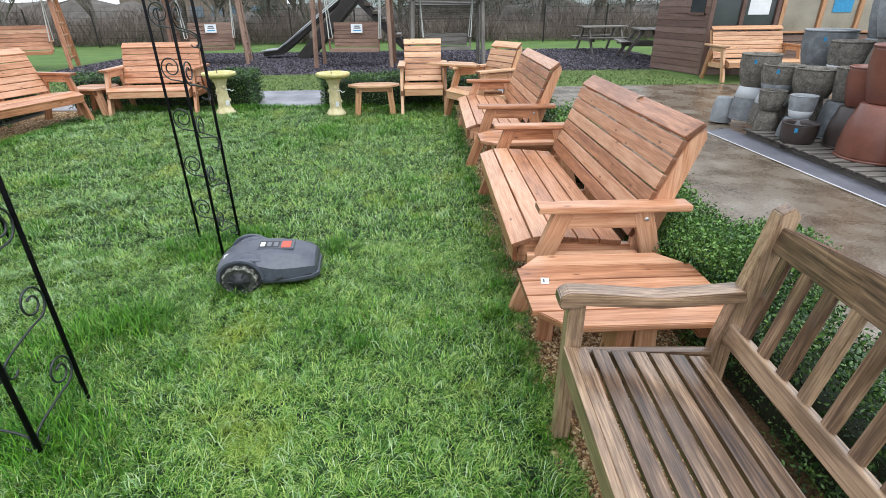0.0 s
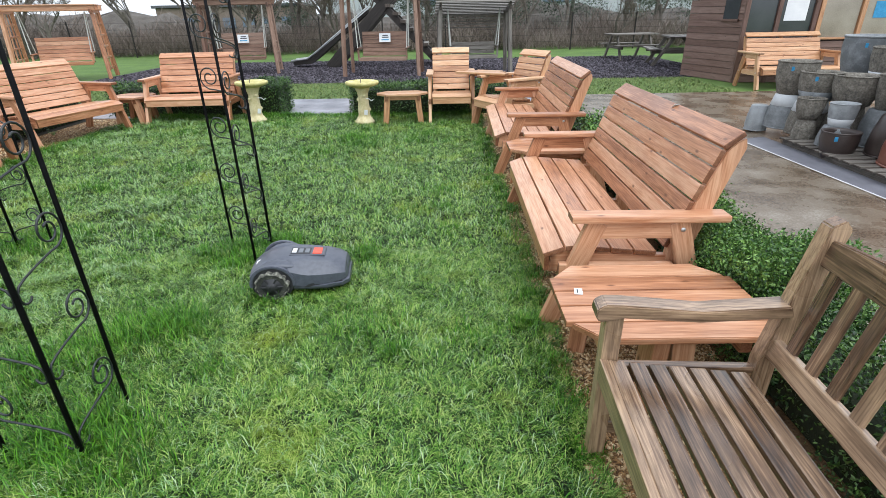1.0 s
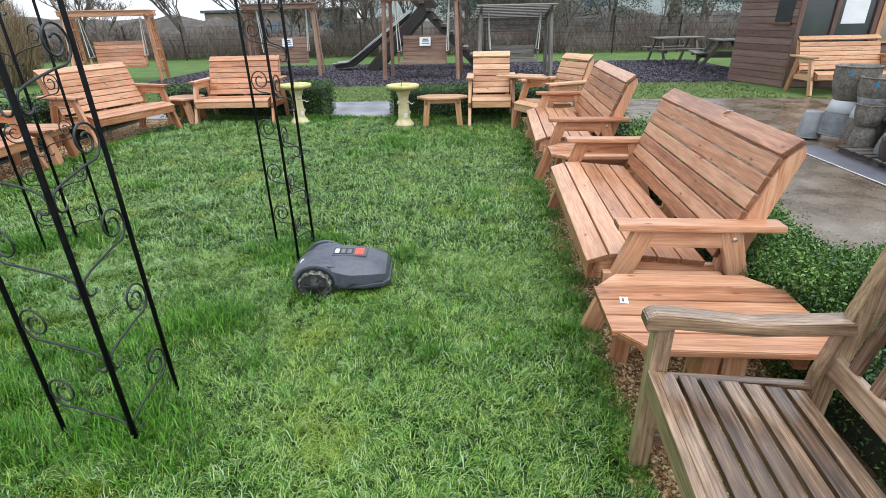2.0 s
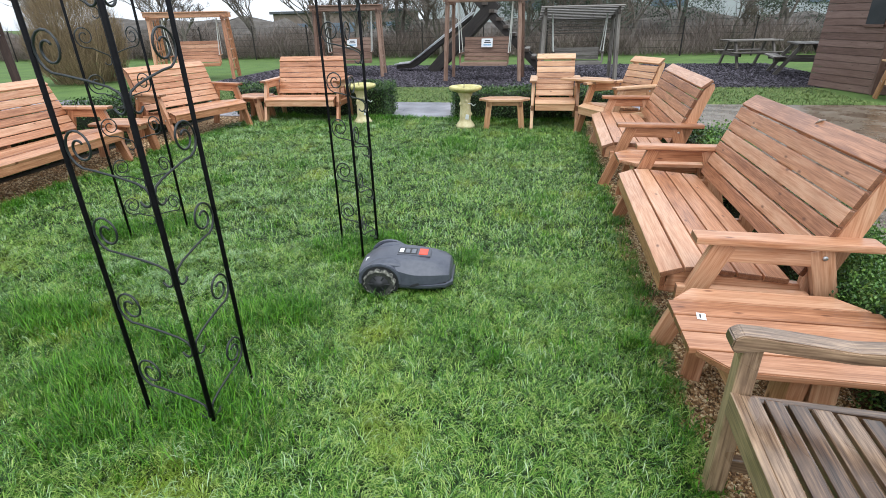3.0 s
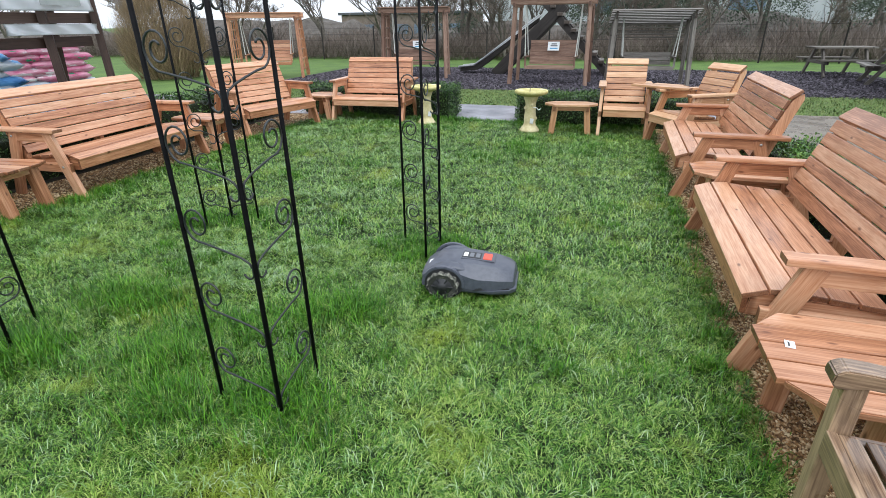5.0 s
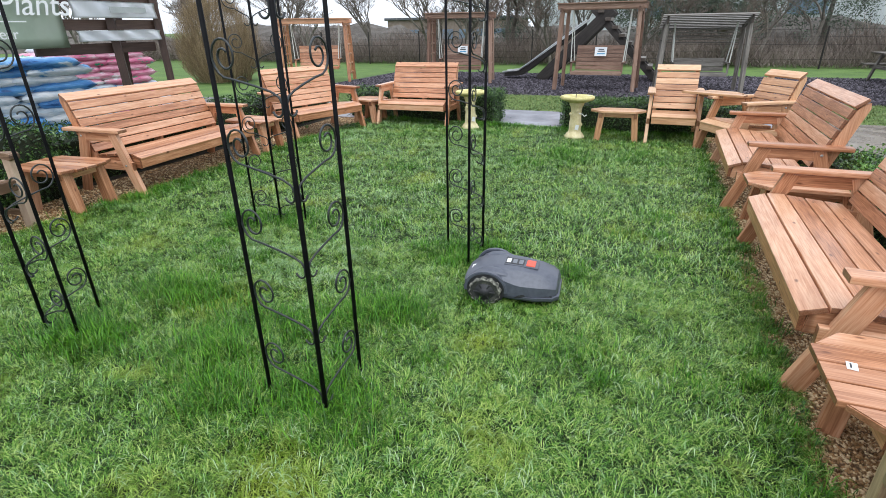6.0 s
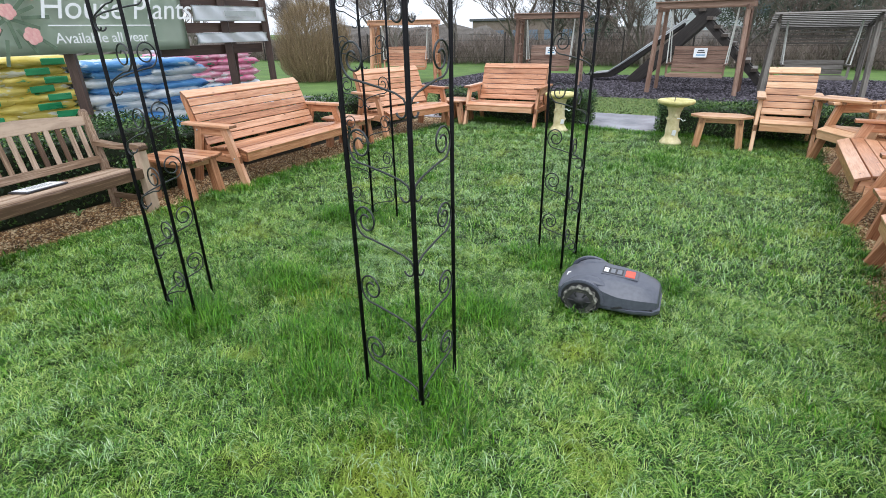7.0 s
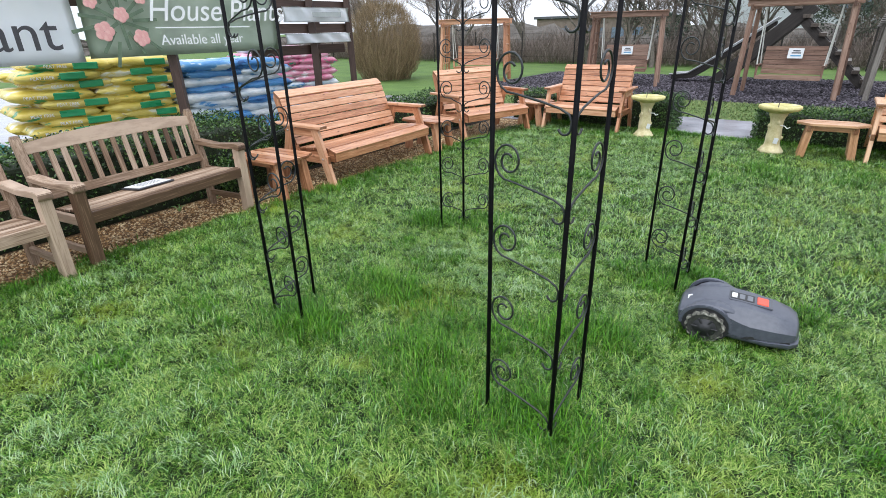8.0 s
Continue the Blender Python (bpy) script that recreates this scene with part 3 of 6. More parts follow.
grass("grass_cuttings", -5.0, 0.4, -0.1, 3.4, 120000, 0.06, 0.0023, [], "pale wet grass cuttings lying in swathes", z=0.020, mat=CUTTINGS, keep=in_swathes, flat=1.38, wild=0.9)
grass("grass_cuttings", -5.0, 0.45, 3.4, 8.2, 80000, 0.075, 0.0038, [], "pale wet grass cuttings lying in swathes", z=0.020, mat=CUTTINGS, keep=in_swathes, flat=1.38, wild=0.9)
grass("path_edge_grass", -9, 5.6, 10.15, 12.6, 36000, 0.05, 0.012, [], "short green grass beyond the path", z=-0.006, mat=BLADE_FAR, level=True)


# ---- pine garden seats ----
def pine_seat(name, width, m, label, category, group, mat=PINE, arm_z=0.645, top_z=0.97, plump=0.0):
    """Chunky slatted seat: front at y = 0, back towards +y, its length along x."""
    t = thing(name, m, label, category, group)
    half = width / 2
    # curved seat: five slats that roll over the front edge
    spots = [(0.030, 0.385, -20), (0.140, 0.408, -3), (0.255, 0.400, 5), (0.370, 0.390, 5), (0.485, 0.380, 5)]
    for y, z, a in spots:
        plank("seat_slat", t, width, 0.106, 0.028, pose(0, y, z, -a, 0, 0), mat)
    plank("front_rail", t, width - 0.01, 0.026, 0.10, pose(0, -0.002, 0.33), mat)
    # back slats up the slope and one rolled over the top
    y0, z0, y1, z1 = 0.575, 0.405, 0.765, 0.895
    rows = 6
    for i in range(rows):
        f = (i + 0.5) / rows
        plank("back_slat", t, width, 0.026, (math.hypot(y1 - y0, z1 - z0) / rows) - 0.008,
              pose(0, y0 + (y1 - y0) * f, z0 + (z1 - z0) * f, -math.degrees(math.atan2(y1 - y0, z1 - z0)), 0, 0), mat)
    plank("top_slat", t, width + 0.01, 0.026, 0.105, pose(0, 0.802, top_z - 0.034, -52, 0, 0), mat)
    n_ribs = 3 if width > 1.0 else 2
    for i in range(n_ribs):
        x = -half + 0.03 + i * (width - 0.06) / (n_ribs - 1)
        outline = [(0.585, 0.26), (0.66, 0.26), (0.87, 0.90), (0.86, 0.945), (0.825, 0.93), (0.782, 0.885), (0.595, 0.405)]
        cut_board("back_post", outline, 0.045, x, t, mat, True)
        cut_board("seat_bearer", [(0.01, 0.27), (0.62, 0.27), (0.62, 0.355), (0.20, 0.38), (0.06, 0.39), (0.02, 0.365)], 0.042, x * 0.99, t, mat)
    for s in (-1, 1):
        x = s * (half + 0.035)
        beam("front_leg", t, (x, 0.015, 0.0), (x, 0.22, arm_z - 0.02), 0.045, 0.095, mat)
        beam("rear_leg", t, (x, 0.78, 0.0), (x, 0.60, arm_z - 0.02), 0.045, 0.095, mat)
        plank("arm_rail", t, 0.45, 0.04, 0.085, pose(x, 0.41, arm_z - 0.065, 0, 0, 90), mat)
        plank("side_rail", t, 0.56, 0.04, 0.085, pose(x * 0.995, 0.33, 0.30, 0, 0, 90), mat)
        plank("armrest", t, 0.74, 0.105, 0.034, pose(x, 0.455, arm_z, 0, 0, 90), mat, bevel=0.01)
        for by, bz in ((0.12, 0.31), (0.69, 0.31), (0.62, arm_z - 0.06)):
            part("bolt", lathe_bm([(0.011, 0.0), (0.011, 0.004), (0.006, 0.008), (0.0005, 0.009)], 10), STEEL, t, "steel bolt head", m=pose(x + s * 0.0235, by, bz, 0, 90 * s, 0))
    return t


SEATS = "pine garden seats round the lawn"
bench_e = pine_seat("garden_bench", 1.72, pose(0.465, 3.18, 0, 0, 0, -91.0), "red-stained pine three-seater bench with slatted rolled back on gravel", "bench", SEATS, arm_z=0.588)
copy_thing(bench_e, pose(0.47, 5.83, 0, 0, 0, -91.5))
pine_seat("garden_bench", 1.75, pose(-4.96, 4.38, 0, 0, 0, 93.0), "orange pine three-seater bench with slatted rolled back before the hedge", "bench", SEATS)
pine_seat("garden_bench", 1.28, pose(-4.88, 6.90, 0, 0, 0, 74), "orange pine two-seater bench turned towards the lawn corner", "bench", SEATS)
pine_seat("garden_bench", 1.14, pose(-3.93, 7.78, 0, 0, 0, 3), "orange pine two-seater bench by the bird bath before the hedge", "bench", SEATS)
pine_seat("garden_chair", 0.56, pose(0.04, 7.58, 0, 0, 0, 0), "pale pine single garden chair with tall slatted back", "chair", SEATS, mat=PINE_PALE, arm_z=0.665, top_z=0.985)
pine_seat("garden_chair", 0.56, pose(0.50, 7.12, 0, 0, 0, -60), "pine single garden chair set at an angle in the corner", "chair", SEATS, mat=PINE_PALE, arm_z=0.665, top_z=0.985)
pine_seat("garden_bench", 1.5, pose(6.75, 10.25, 0, 0, 0, 2), "pale orange pine bench standing on the yard before the shed", "bench", SEATS, mat=PINE_PALE, arm_z=0.66, top_z=1.0)


def slat_table(name, m, long_, deep, height, label, mat=PINE, boards=5, cut=0.12, splay=0.02, inset=0.09, feet=None):
    """Low table: boards along x with the corners cut off, on four splayed legs."""
    t = thing(name, m, label, "table", "low pine tables between the seats")
    w = deep / boards
    for i in range(boards):
        y = -deep / 2 + (i + 0.5) * w
        ln = long_ - (2 * cut if i in (0, boards - 1) else 0.0)
        k = cut if i in (0, boards - 1) else 0.0
        if k:
            s = -1 if i == 0 else 1
            o = [(-long_ / 2 + 0.02, -s * w / 2 * 0.93), (long_ / 2 - 0.02, -s * w / 2 * 0.93), (long_ / 2 - k, s * w / 2 * 0.93), (-long_ / 2 + k, s * w / 2 * 0.93)]
            part("tabletop_board", prism_bm(o, 0.028, "z"), mat, t, m=pose(0, y, height - 0.014))
        else:
            plank("tabletop_board", t, ln, w * 0.93, 0.028, pose(0, y, height - 0.014), mat)
    for s in (-1, 1):
        plank("batten", t, deep * 0.86, 0.045, 0.07, pose(s * (long_ / 2 - 0.14), 0, height - 0.063, 0, 0, 90), mat)
        for q, dx in (feet or ((-(deep / 2 - inset), 0), (deep / 2 - inset, 0))):
            beam("leg", t, (s * (long_ / 2 - 0.11 + splay + dx), q, 0), (s * (long_ / 2 - 0.15 + dx), q * 0.97, height - 0.03), 0.085, 0.080, mat)
    plank("apron", t, long_ - 0.32, 0.03, 0.06, pose(0, -deep * 0.3, height - 0.06), mat)
    return t


slat_table("low_table", pose(0.80, 1.85, 0, 0, 0, 0), 0.80, 0.60, 0.40, "red-stained pine low table with cut corners and a small white tag", feet=((-0.20, -0.20), (0.20, -0.03)), splay=-0.02)
slat_table("low_table", pose(0.90, 4.52, 0, 0, 0, 0), 0.80, 0.50, 0.40, "red-stained pine low table between two benches")
slat_table("low_table", pose(-5.25, 2.98, 0, 0, 0, 6), 0.72, 0.52, 0.43, "orange pine low table beside the weathered bench", cut=0.06)
slat_table("low_table", pose(-5.28, 5.62, 0, 0, 0, 0), 0.72, 0.46, 0.42, "orange pine low table between two benches", cut=0.06)
slat_table("low_table", pose(-4.82, 8.02, 0, 0, 0, 0), 0.55, 0.55, 0.42, "orange pine corner table between two benches", cut=0.1)
slat_table("low_table", pose(-0.68, 7.72, 0, 0, 0, 4), 0.74, 0.38, 0.43, "pale pine oval-ended low table beside a chair", mat=PINE_PALE, boards=3, cut=0.14, splay=0.0)
tray = thing("corner_tray", pose(0.52, 7.62, 0, 0, 0, -30), "pine corner tray joining two chairs at arm height", "table")
for i, ln in enumerate((0.78, 0.60, 0.40)):
    plank("tray_board", tray, ln, 0.115, 0.028, pose(0, -0.12 + i * 0.12, 0.70), PINE_PALE)
plank("batten", tray, 0.32, 0.045, 0.03, pose(-0.1, 0, 0.672, 0, 0, 90), PINE_PALE)
plank("batten", tray, 0.32, 0.045, 0.03, pose(0.12, 0, 0.672, 0, 0, 90), PINE_PALE)


# ---- slatted hardwood benches ----
def park_bench(m, width, label, mat, seat_z=0.43, top_z=0.90, leg=0.058, arm=0.072):
    t = thing("park_bench", m, label, "bench", "hardwood park benches")
    half = width / 2
    for s in (-1, 1):
        x = s * (half - 0.03)
        beam("front_leg", t, (x, 0.035, 0), (x, 0.035, 0.61), leg, leg, mat)
        cut_board("back_post", [(0.50, 0), (0.565, 0), (0.57, 0.42), (0.665, top_z), (0.64, top_z + 0.03), (0.605, top_z + 0.01), (0.51, 0.44)], 0.055, x, t, mat, True)
        # arm with a drooping front scroll
        o = [(-0.015, 0.585), (-0.028, 0.603), (-0.024, 0.632), (0.0, 0.648), (0.06, 0.647), (0.30, 0.628), (0.56, 0.650), (0.575, 0.610), (0.30, 0.588), (0.06, 0.600), (0.01, 0.588)]
        cut_board("armrest", o, arm, x, t, mat)
        plank("side_rail", t, 0.48, 0.035, 0.07, pose(x, 0.28, seat_z - 0.06, 0, 0, 90), mat)
        plank("stretcher", t, 0.48, 0.032, 0.05, pose(x, 0.28, 0.13, 0, 0, 90), mat)
    n = 7
    for i in range(n):
        y = 0.055 + i * 0.066
        plank("seat_slat", t, width - 0.13, 0.052, 0.022, pose(0, y, seat_z - 0.006 * i, -2, 0, 0), mat)
    plank("front_rail", t, width - 0.10, 0.028, 0.085, pose(0, 0.018, seat_z - 0.035), mat)
    lean = math.degrees(math.atan2(0.095, top_z - 0.42))
    plank("lower_rail", t, width - 0.10, 0.03, 0.07, pose(0, 0.548, seat_z + 0.06, -lean, 0, 0), mat)
    # crowned top rail
    up = [(x * (half - 0.05), top_z - 0.02 + 0.055 * math.cos(x * 1.45) - 0.02) for x in np.linspace(-1, 1, 15)]
    low = [(x * (half - 0.05), top_z - 0.115 + 0.012 * math.cos(x * 1.5)) for x in np.linspace(1, -1, 9)]
    bm = prism_bm([(u, z - (top_z - 0.07)) for u, z in up + low], 0.032, "y")
    part("top_rail", bm, mat, t, m=pose(0, 0.625, top_z - 0.07, -lean, 0, 0))
    count = int(round((width - 0.2) / 0.094))
    for i in range(count):
        x = -half + 0.12 + i * (width - 0.24) / (count - 1)
        beam("back_slat", t, (x, 0.556, seat_z + 0.08), (x, 0.618, top_z - 0.08), 0.042, 0.018, mat, roll=0)
    return t


park_bench(pose(0.405, 0.70, 0, 0, 0, -93), 1.5, "wet dark brown weathered hardwood slatted park bench", TEAK)
bench_w = park_bench(pose(-4.93, 1.80, 0, 0, 0, 99), 1.49, "sun-bleached grey hardwood park bench with a framed notice on its seat", TEAK_GREY, seat_z=0.42, leg=0.078, arm=0.09)
copy_thing(bench_w, pose(-4.74, 0.18, 0, 0, 0, 96))


# ---- wrought-iron garden gazebo ----
def scroll_path(w, flip=1.0):
    """S-shaped scroll bar between a corner rod at u = 0 and an outer rod at u = w, one bay high."""
    pts = [(0.034 + 0.022 * math.cos(a), -0.020 + 0.024 * math.sin(a)) for a in np.linspace(-0.1 * math.pi, -1.0 * math.pi, 9)]
    pts += [(0.011, 0.0), (0.022, 0.020), (0.055, 0.036), (0.4 * w, 0.052), (w - 0.10, 0.068)]
    cx, cy, turns = w - 0.070, 0.142, 1.6
    for i in range(27):
        f = i / 26
        a = -0.42 * math.pi + f * turns * 2 * math.pi
        r = 0.062 * (1 - 0.72 * f)
        pts.append((cx + r * math.cos(a), cy + r * math.sin(a) * 1.12))
    return pts


gazebo = thing("garden_gazebo", pose(0, 0, 0), "black wrought-iron gazebo with scrolled corner legs in the lawn", "gazebo")
LEG_H, BAY = 2.05, 0.297
# each leg: corner rod, and the ways from it to its two outer rods
CORNERS = [((-1.393, 1.385), (-0.308, 0.026), (0.01, 0.272)), ((-3.185, 1.40), (0.235, 0.012), (0.012, 0.286)),
           ((-1.288, 3.27), (-0.275, 0.012), (-0.008, -0.30)), ((-3.12, 3.315), (0.268, -0.012), (-0.10, -0.185))]
scroll_cache = {}
for (cx, cy), d1, d2 in CORNERS:
    leg = part("leg", tube_bm([(0, 0, -0.05), (0, 0, LEG_H)], 0.0095, 8), IRON, gazebo, m=pose(cx, cy, 0), smooth=True)
    for d in (d1, d2):
        part("rod", tube_bm([(d[0], d[1], -0.05), (d[0], d[1], LEG_H)], 0.0085, 8), IRON, leg, smooth=True)
        w = math.hypot(*d)
        turn = math.atan2(d[1], d[0])
        key = round(w, 3)
        if key not in scroll_cache:
            bm = tube_bm([(u, 0, v) for u, v in scroll_path(w)], 0.0042, 6)
            me = bpy.data.meshes.new("scroll")
            bm.to_mesh(me)
            bm.free()
            scroll_cache[key] = me
        for k in range(7):
            if k * BAY + 0.3 < LEG_H:
                link("scroll", scroll_cache[key], SCROLL_IRON, leg, m=pose(0, 0, 0.115 + k * BAY, 0, 0, math.degrees(turn)), smooth=True)
mid = (-2.19, 2.35)
for (cx, cy), d1, d2 in CORNERS:
    pts = [(cx + (mid[0] - cx) * math.sin(f * math.pi / 2) ** 1.0 * f, cy + (mid[1] - cy) * f * math.sin(f * math.pi / 2), LEG_H - 0.02 + 0.6 * math.sin(f * math.pi / 2)) for f in np.linspace(0, 1, 12)]
    part("roof_bar", tube_bm(pts, 0.009, 8), IRON, gazebo, smooth=True)


# ---- robot mower ----
MOWER_GREY = material("dark_grey_plastic", [(0.3, (0.060, 0.066, 0.088)), (0.7, (0.095, 0.103, 0.130))], scale=40, rough=0.38, bump=0.1, fine=300, bump_dist=0.002)
MOWER_DARK = material("black_plastic", [(0.3, (0.012, 0.012, 0.014)), (0.7, (0.03, 0.03, 0.034))], scale=40, rough=0.5, bump=0.1, fine=300)
MOWER_PANEL = material("mid_grey_plastic", [(0.3, (0.05, 0.054, 0.07)), (0.7, (0.075, 0.08, 0.10))], scale=40, rough=0.3, bump=0.05, fine=300, bump_dist=0.002)
MOWER_KEY = material("grey_rubber_keys", [(0.3, (0.12, 0.13, 0.15)), (0.7, (0.18, 0.19, 0.21))], scale=40, rough=0.5, bump=0)
MOWER_RED = material("red_orange_button", [(0.3, (0.62, 0.06, 0.03)), (0.7, (0.75, 0.10, 0.05))], scale=20, rough=0.35, bump=0)
MUD = material("dried_mud_on_rubber", [(0.40, (0.02, 0.02, 0.018)), (0.52, (0.14, 0.14, 0.115)), (0.75, (0.40, 0.40, 0.34))], scale=40, rough=0.85, bump=0.5, fine=120)
TYRE = material("muddy_tyre", [(0.3, (0.012, 0.012, 0.012)), (0.6, (0.04, 0.042, 0.035)), (0.8, (0.22, 0.22, 0.16))], scale=22, rough=0.8, bump=0.5, fine=90)


def loft_bm(sections):
    """A closed skin through rings of the same number of points."""
    bm = bmesh.new()
    rings = [[bm.verts.new(p) for p in s] for s in sections]
    n = len(rings[0])
    for a, b in zip(rings, rings[1:]):
        for k in range(n):
            bm.faces.new((a[k], a[(k + 1) % n], b[(k + 1) % n], b[k]))
    bm.faces.new(rings[0][::-1]), bm.faces.new(rings[-1])
    bmesh.ops.recalc_face_normals(bm, faces=bm.faces[:])
    return bm


def facet_shell(rows):
    """Rows of x, half width, bottom, crease height, deck half width, deck height: creased sections swept along x."""
    out = []
    for x, w, lo, cr, dw, dk in rows:
        side = [(w * 0.90, lo), (w * 0.985, lo + 0.018), (w, cr), (w * 0.55 + dw * 0.45, cr * 0.48 + dk * 0.52), (dw, dk), (dw * 0.45, dk + 0.006)]
        out.append([(x, -y, z) for y, z in side] + [(x, y, z) for y, z in side[::-1]])
    return loft_bm(out)


def creased(ob, angle):
    """Smooth skin with hard edges where it folds by more than the angle."""
    ob.data.set_sharp_from_angle(angle=radians(angle))
    return ob


MX, MR = -0.135, 0.098  # the driven wheels' place along the body, and their radius
mower = thing("robot_mower", pose(-0.935, 2.76, 0.012, 0, 0, 5) @ Matrix.Diagonal((1.0, 0.95, 0.88, 1.0)), "dark grey robot lawn mower with red stop button on the grass", "lawn mower")
creased(part("body", facet_shell([(-0.283, 0.105, 0.085, 0.112, 0.06, 0.124), (-0.272, 0.145, 0.066, 0.124, 0.085, 0.146), (-0.235, 0.172, 0.052, 0.142, 0.105, 0.176), (-0.17, 0.186, 0.045, 0.166, 0.118, 0.204),
                          (-0.10, 0.190, 0.045, 0.178, 0.122, 0.216), (-0.03, 0.190, 0.045, 0.170, 0.116, 0.219), (0.03, 0.189, 0.045, 0.148, 0.110, 0.217), (0.07, 0.187, 0.047, 0.138, 0.108, 0.213),
                          (0.17, 0.176, 0.05, 0.134, 0.102, 0.198), (0.24, 0.156, 0.054, 0.128, 0.092, 0.178), (0.272, 0.132, 0.06, 0.118, 0.078, 0.158), (0.284, 0.105, 0.07, 0.106, 0.06, 0.132)]), MOWER_GREY, mower, smooth=True), 22)
creased(part("skirt", facet_shell([(-0.262, 0.10, 0.034, 0.056, 0.08, 0.07), (-0.22, 0.165, 0.028, 0.056, 0.12, 0.075), (0.0, 0.182, 0.026, 0.056, 0.13, 0.075), (0.15, 0.186, 0.026, 0.060, 0.13, 0.075),
                           (0.25, 0.164, 0.028, 0.064, 0.12, 0.075), (0.292, 0.118, 0.034, 0.064, 0.09, 0.075)]), MOWER_GREY, mower, "grey lower bumper", smooth=True), 22)
for s in (-1, 1):
    # raised fender over each driven wheel, and the dark well behind the wheel
    part("fender", loft_bm([[(x, s * (0.128 + 0.048 * r * math.cos(a)), z - 0.006 + 0.026 * r * math.sin(a)) for a in np.linspace(0, 2 * math.pi, 15)[:-1]]
                            for x, z, r in ((-0.225, 0.165, 0.25), (-0.20, 0.180, 0.7), (-0.16, 0.196, 0.95), (-0.11, 0.204, 1.0), (-0.06, 0.202, 0.95), (-0.015, 0.192, 0.7), (0.02, 0.180, 0.25))]), MOWER_GREY, mower, smooth=True)
    part("wheel_well", lathe_bm([(0.001, -0.006), (0.118, -0.006), (0.120, 0.0), (0.118, 0.006), (0.001, 0.006)], 30), MOWER_DARK, mower, "black wheel well", m=pose(MX, s * 0.187, 0.096, 90, 0, 0))
    arch = [(MX + r * math.cos(math.pi * f), 0.092 + r * math.sin(math.pi * f)) for r, fs in ((0.130, np.linspace(-0.05, 1.05, 18)), (0.112, np.linspace(1.05, -0.05, 18))) for f in fs]
    part("wheel_arch", prism_bm(arch, 0.03, "y"), MOWER_GREY, mower, m=pose(0, s * 0.184, 0))
    wheel = part("wheel", lathe_bm([(0.05, -0.024), (0.082, -0.026), (0.090, -0.018), (0.090, 0.018), (0.082, 0.026), (0.05, 0.024), (0.001, 0.018), (0.001, -0.018)], 30, cap=False), TYRE, mower, "muddy black wheel", m=pose(MX, s * 0.200, MR - 0.008, 90, 0, 0))
    rim = bmesh.new()
    rings = [[rim.verts.new(((r + d * math.sin(12 * a)) * math.cos(a), (r + d * math.sin(12 * a)) * math.sin(a), z)) for a in np.linspace(0, 2 * math.pi, 73)[:-1]]
             for r, d, z in ((0.084, 0.003, 0.022), (0.085, 0.003, 0.030), (0.089, 0.004, 0.031), (0.094, 0.005, 0.022), (0.094, 0.005, -0.024), (0.08, 0.003, -0.027))]
    for a, b in zip(rings, rings[1:]):
        for k in range(72):
            rim.faces.new((a[k], a[(k + 1) % 72], b[(k + 1) % 72], b[k]))
    part("tread", rim, MUD, wheel, "wavy tread caked with pale mud", m=pose(0, 0, 0, 0 if s < 0 else 180, 0, 0))
    part("hub", lathe_bm([(0.060, 0.022), (0.056, 0.028), (0.034, 0.030), (0.026, 0.042), (0.001, 0.044)], 20), MOWER_DARK, wheel, m=pose(0, 0, 0, 0 if s < 0 else 180, 0, 0), smooth=True)
    for k in range(6):
        part("spoke", box_bm(0.042, 0.010, 0.008, Matrix.Rotation(k * math.pi / 3, 4, "Z") @ pose(0.045, 0, 0.030), 0.002, 1), MOWER_DARK, wheel, m=pose(0, 0, 0, 0 if s < 0 else 180, 0, 0))
    part("side_recess", prism_bm([(0.035, 0.052), (0.255, 0.060), (0.262, 0.074), (0.13, 0.086), (0.075, 0.080)], 0.006, "y"), MOWER_DARK, mower, "black recess above the bumper", m=pose(0.0, s * 0.1955, 0, 0, 0, -s * 10))
    part("caster", lathe_bm([(0.001, -0.012), (0.03, -0.012), (0.034, 0), (0.03, 0.012), (0.001, 0.012)], 16), TYRE, mower, m=pose(0.19, s * 0.10, 0.034, 90, 0, 0))
lid = part("lid", box_bm(0.205, 0.120, 0.012, pose(0.052, 0, 0.2175, 0, 3.6, 0), 0.005), MOWER_PANEL, mower, "grey lid over the buttons")
part("keypad", box_bm(0.115, 0.085, 0.004, pose(0.012, 0, 0.2262, 0, 3.6, 0), 0.002), MOWER_DARK, lid, "black keypad")
for k in range(3):
    part("key", box_bm(0.026, 0.060, 0.003, pose(-0.026 + 0.037 * k, 0, 0.2302 - 0.0023 * k, 0, 3.6, 0), 0.001, 1), WHITE if k == 0 else MOWER_KEY, lid)
part("stop_button", box_bm(0.055, 0.090, 0.014, pose(0.108, 0, 0.2175, 0, 5, 0), 0.006), MOWER_RED, mower, "red stop button")
part("badge", box_bm(0.022, 0.04, 0.004, pose(-0.236, -0.04, 0.1785, 6, -26, 0), 0.001), WHITE, mower, "pale badge")


